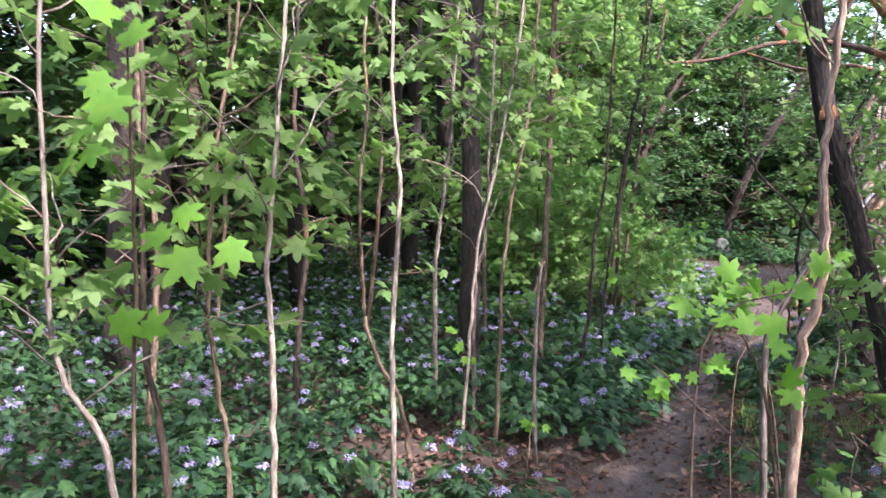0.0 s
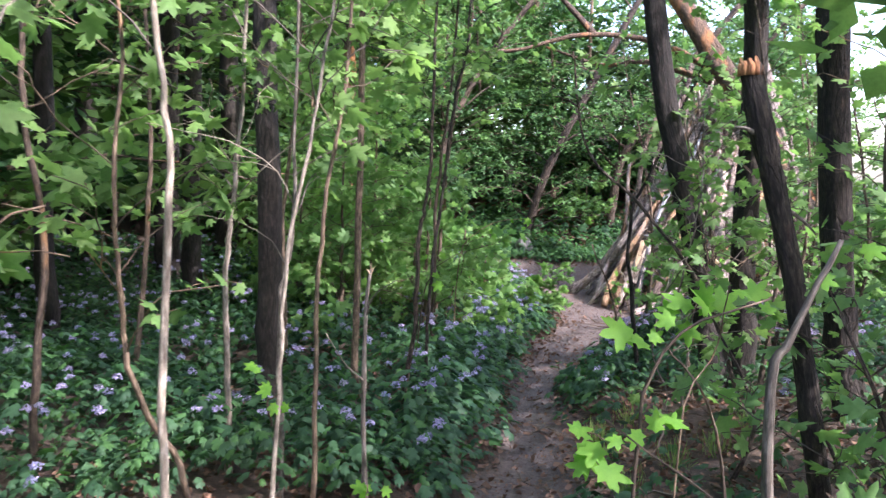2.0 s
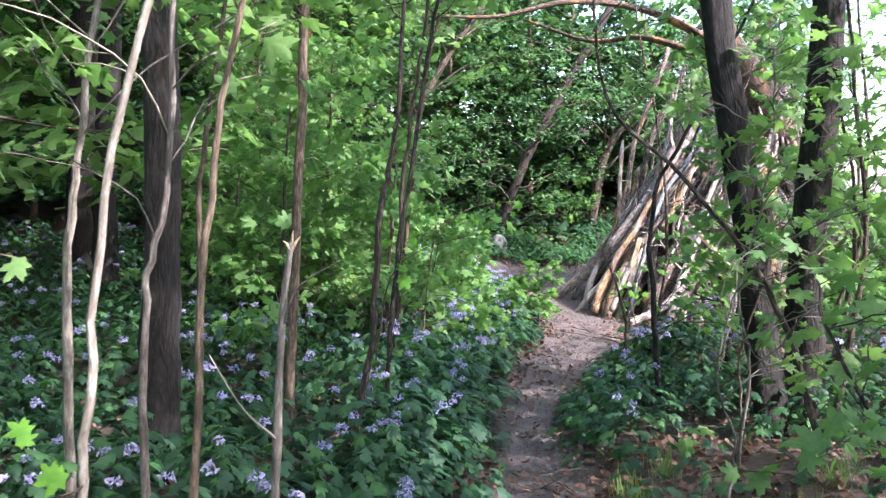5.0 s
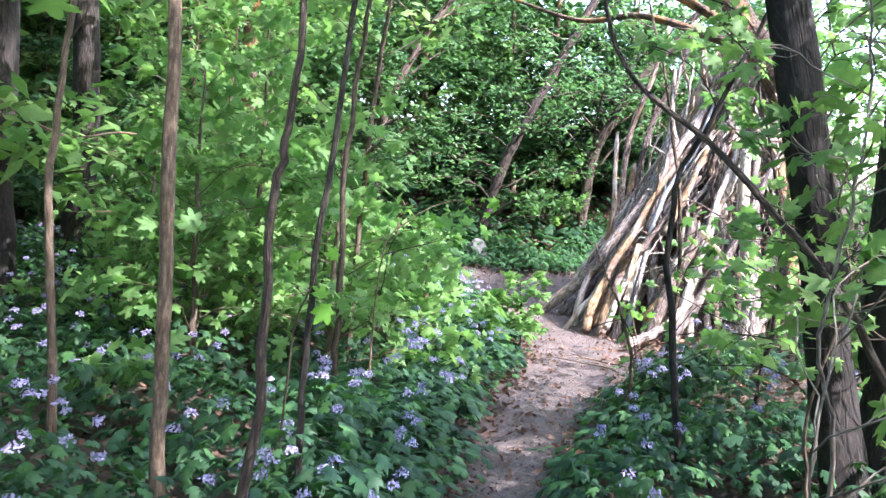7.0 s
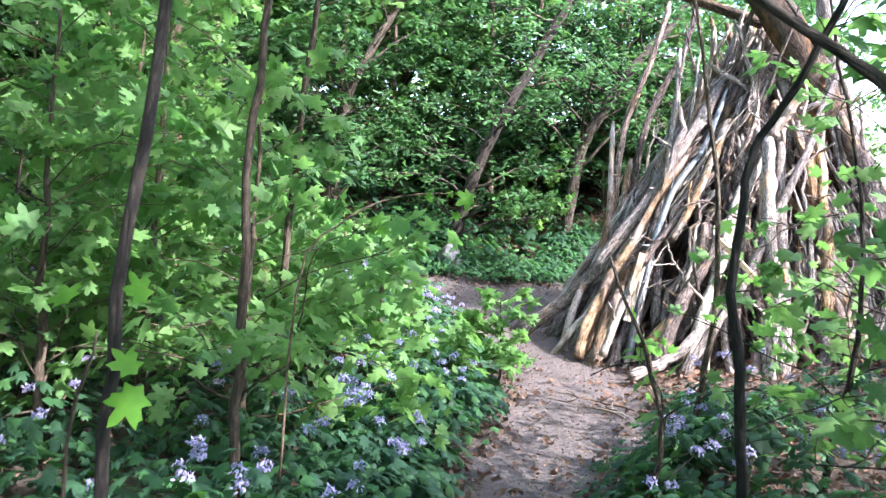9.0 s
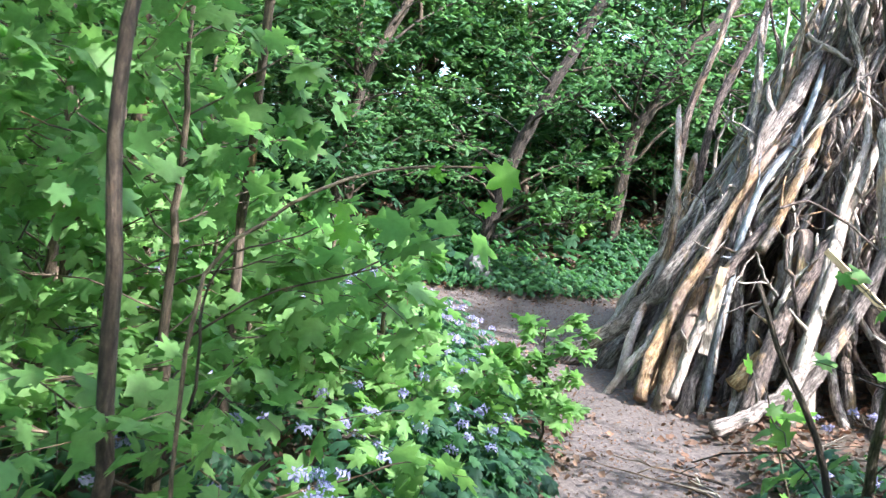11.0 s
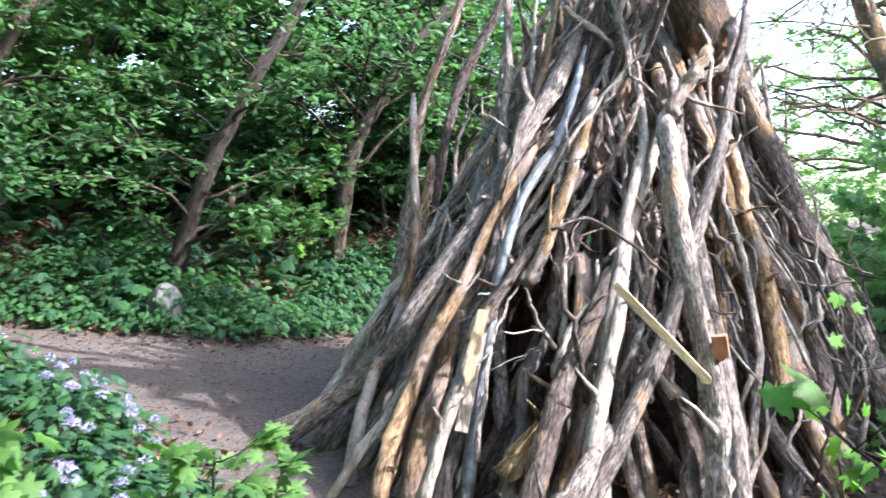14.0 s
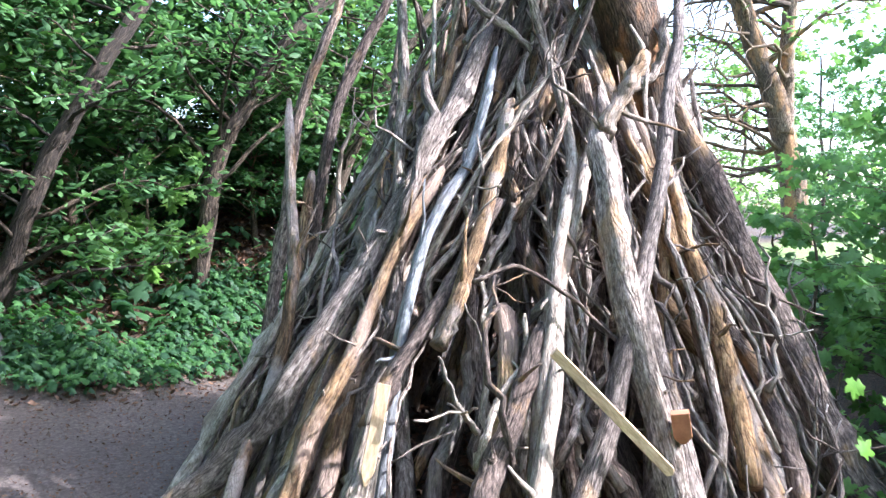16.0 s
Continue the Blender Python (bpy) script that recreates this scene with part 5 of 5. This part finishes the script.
sprig("maple_sprig", [[(1.15, 6.5, 0.1), (1.2, 6.4, 0.8), (1.26, 6.27, 1.03)]], [(1.26, 6.27, 1.05, 0.1), (1.3, 6.35, 0.98, 0.09)], "low maple sprig among the waterleaf", seed=7)
sprig("maple_sprig", [[(3.75, 8.3, 0.05), (3.65, 8.32, 0.4), (3.56, 8.33, 0.66)]], [(3.56, 8.33, 0.66, 0.08), (3.65, 8.3, 0.55, 0.08), (3.75, 8.35, 0.5, 0.08)], "low maple seedling over brown litter", seed=9)
sprig("maple_sprig", [[(4.6, 8.5, 0.1), (4.5, 8.5, 0.5), (4.43, 8.52, 0.74)]], [(4.43, 8.52, 0.75, 0.09), (4.6, 8.5, 0.7, 0.09), (4.7, 8.6, 0.66, 0.09), (4.55, 8.6, 0.6, 0.09), (4.9, 8.7, 0.75, 0.09), (5.1, 8.9, 0.95, 0.08), (5.3, 9.0, 1.05, 0.08)], "leafy maple seedling in front of the shelter", seed=10)

# fallen twigs
tr = np.random.default_rng(77)
twigs = [(tr.uniform(1.5, 3.6), tr.uniform(3.6, 6.4)) for _ in range(26)] + [(tr.uniform(3.8, 5.4), tr.uniform(8.0, 9.3)) for _ in range(22)] + [(tr.uniform(-0.8, 1.0), tr.uniform(3.9, 4.8)) for _ in range(10)]
for k, (x, y) in enumerate(twigs):
    a = tr.uniform(0, 6.28)
    ln = tr.uniform(0.15, 0.6)
    z = float(ground_z(x, y)) + 0.02
    p1 = np.array([x + ln * math.cos(a), y + ln * math.sin(a), float(ground_z(x + ln * math.cos(a), y + ln * math.sin(a))) + tr.uniform(0.02, 0.12)])
    line = log_points((x, y, z), p1, (0.04 * tr.normal(), 0.0, 0.02), tr, 9, 0.006) - np.array([x, y, z])
    tt = [tube(line, np.linspace(0.007, 0.002, 9), 5, 0.1, tr)]
    for q in (3, 5):
        e = tr.normal(0, 1, 3)
        e[2] = abs(e[2]) * 0.3
        tt.append(tube(line[q] + np.linspace(0, 0.12, 4)[:, None] * e, np.linspace(0.004, 0.001, 4), 4, 0.1, tr))
    v, f, uv = joined(tt)
    ob = new("fallen_twig", mesh_from("fallen_twig", v, f, [M_PALE if k % 2 else M_BROWN], uv))
    ob.location = (x, y, z)
    tagged(ob, "dry bare twig lying on dead leaves", "twig", "fallen twigs")

# broken sapling beside the path, its split top still pale
bx, by = 0.5, 4.4
bz = float(ground_z(bx, by)) - 0.03
stub = thing("broken_sapling", (bx, by, bz), "broken-off sapling with a pale splintered top among waterleaf", "sapling")
v, f, uv = tube(curve_through([(0, 0, 0), (-0.015, 0, 0.5), (0.0, 0.01, 0.95), (0.02, 0, 1.2 - bz)], 16), np.linspace(0.011, 0.0065, 16), 8, 0.12, rng, 0.3)
part("trunk", mesh_from("trunk", v, f, [M_PALE], uv), stub)
for dx, dz in ((0.02, 0.02), (-0.018, 0.012), (0.004, 0.035)):
    v, f, uv = tube(np.array([(0.02, 0, 1.18 - bz), (0.02 + dx * 0.6, 0, 1.192 - bz + dz * 0.5), (0.02 + dx, 0, 1.192 - bz + dz)]), [0.005, 0.0035, 0.001], 5, 0.1, rng)
    part("splinter", mesh_from("splinter", v, f, [M_CUT], uv), stub, "pale splintered wood")
for pts_ in ([(0.0, 0.01, 0.95), (0.03, -0.02, 1.05), (0.13, -0.05, 1.12)], [(-0.01, 0, 0.7), (-0.09, 0, 0.78), (-0.16, 0.02, 0.9)]):
    v, f, uv = tube(curve_through(pts_, 8), np.linspace(0.0035, 0.0015, 8), 5, 0.08, rng)
    part("side_twig", mesh_from("side_twig", v, f, [M_PALE], uv), stub)
sprig("maple_sprig", [[(0.38, 3.95, 0.05), (0.4, 3.93, 0.35), (0.42, 3.9, 0.5)]], [(0.42, 3.9, 0.5, 0.07), (0.38, 3.9, 0.47, 0.06), (0.47, 3.92, 0.48, 0.06)], "low maple seedling at the foot of a broken sapling", seed=11)
sprig("maple_sprig", [[(0.1, 4.0, 0.7), (0.08, 3.98, 0.8), (0.12, 3.96, 0.84)]], [(0.12, 3.96, 0.84, 0.07), (0.05, 3.97, 0.86, 0.06), (0.16, 3.97, 0.8, 0.05)], "small bright leaf tuft on a pale sapling stem", seed=12)

# dark dead stem that leans among the trees, snapped off with an orange break
snag_base = np.array([2.1, 3.62, float(ground_z(2.1, 3.62)) - 0.03])
snag = thing("broken_tree", tuple(snag_base), "dark dead leaning stem snapped off with an orange break", "dead tree")
snag_line = curve_through([snag_base, (1.93, 3.52, 0.6), (1.75, 3.42, 1.22), (1.62, 3.38, 1.6), (1.56, 3.36, 1.76), (1.53, 3.36, 1.9)], 26) - snag_base
v, f, uv = tube(snag_line, 0.034 + 0.003 * np.sin(np.linspace(0, 11, 26)), 14, 0.1, rng)
part("trunk", mesh_from("trunk", v, f, [M_BARK], uv), snag)
for k in range(9):
    a = 0.7 * k
    p0 = snag_line[-1] + np.array([0.026 * math.cos(a), 0.026 * math.sin(a), -0.03])
    v, f, uv = tube(np.array([p0, p0 + (0.002, 0, 0.03), p0 + (0.004 * math.cos(a), 0.004, 0.036 + 0.007 * (k % 4))]), [0.013, 0.011, 0.004], 5, 0.15, rng)
    part("splinter", mesh_from("splinter", v, f, [M_RAW], uv), snag, "orange splintered wood")
for q, tip_ in ((17, (-0.12, -0.03, 0.03)), (13, (0.16, 0.02, -0.1))):
    v, f, uv = tube(curve_through([snag_line[q], snag_line[q] + np.array(tip_) * 0.6 + (0, 0, 0.01), snag_line[q] + np.array(tip_)], 8), np.linspace(0.01, 0.003, 8), 6, 0.1, rng)
    part("side_twig", mesh_from("side_twig", v, f, [M_PALE], uv), snag)

# grass tufts on the litter by the path
tuft = [(1.95, 5.2), (2.2, 4.9), (2.05, 5.5), (2.5, 5.0), (1.8, 4.7), (2.9, 5.3), (3.3, 8.0), (3.9, 8.4), (2.35, 5.75)]
gp, gn = [], []
for (x, y) in tuft:
    for _ in range(42):
        a, q = hr.uniform(0, 6.28), hr.uniform(0, 0.09)
        gp.append((x + q * math.cos(a), y + q * math.sin(a), float(ground_z(x, y))))
        gn.append((-math.cos(a) * 1.0, -math.sin(a) * 1.0, 0.35))
v, f = leaves(BLADE, np.array(gp), np.array(gn), 0.16 * hr.uniform(0.5, 1.1, len(gp)), np.zeros(len(gp)) + hr.normal(0, 0.3, len(gp)), hr)
tagged(new("grass_tufts", mesh_from("grass_tufts", v, f, [M_GRASS])), "thin green grass blades growing through dead leaves", "grass", kind="stuff")
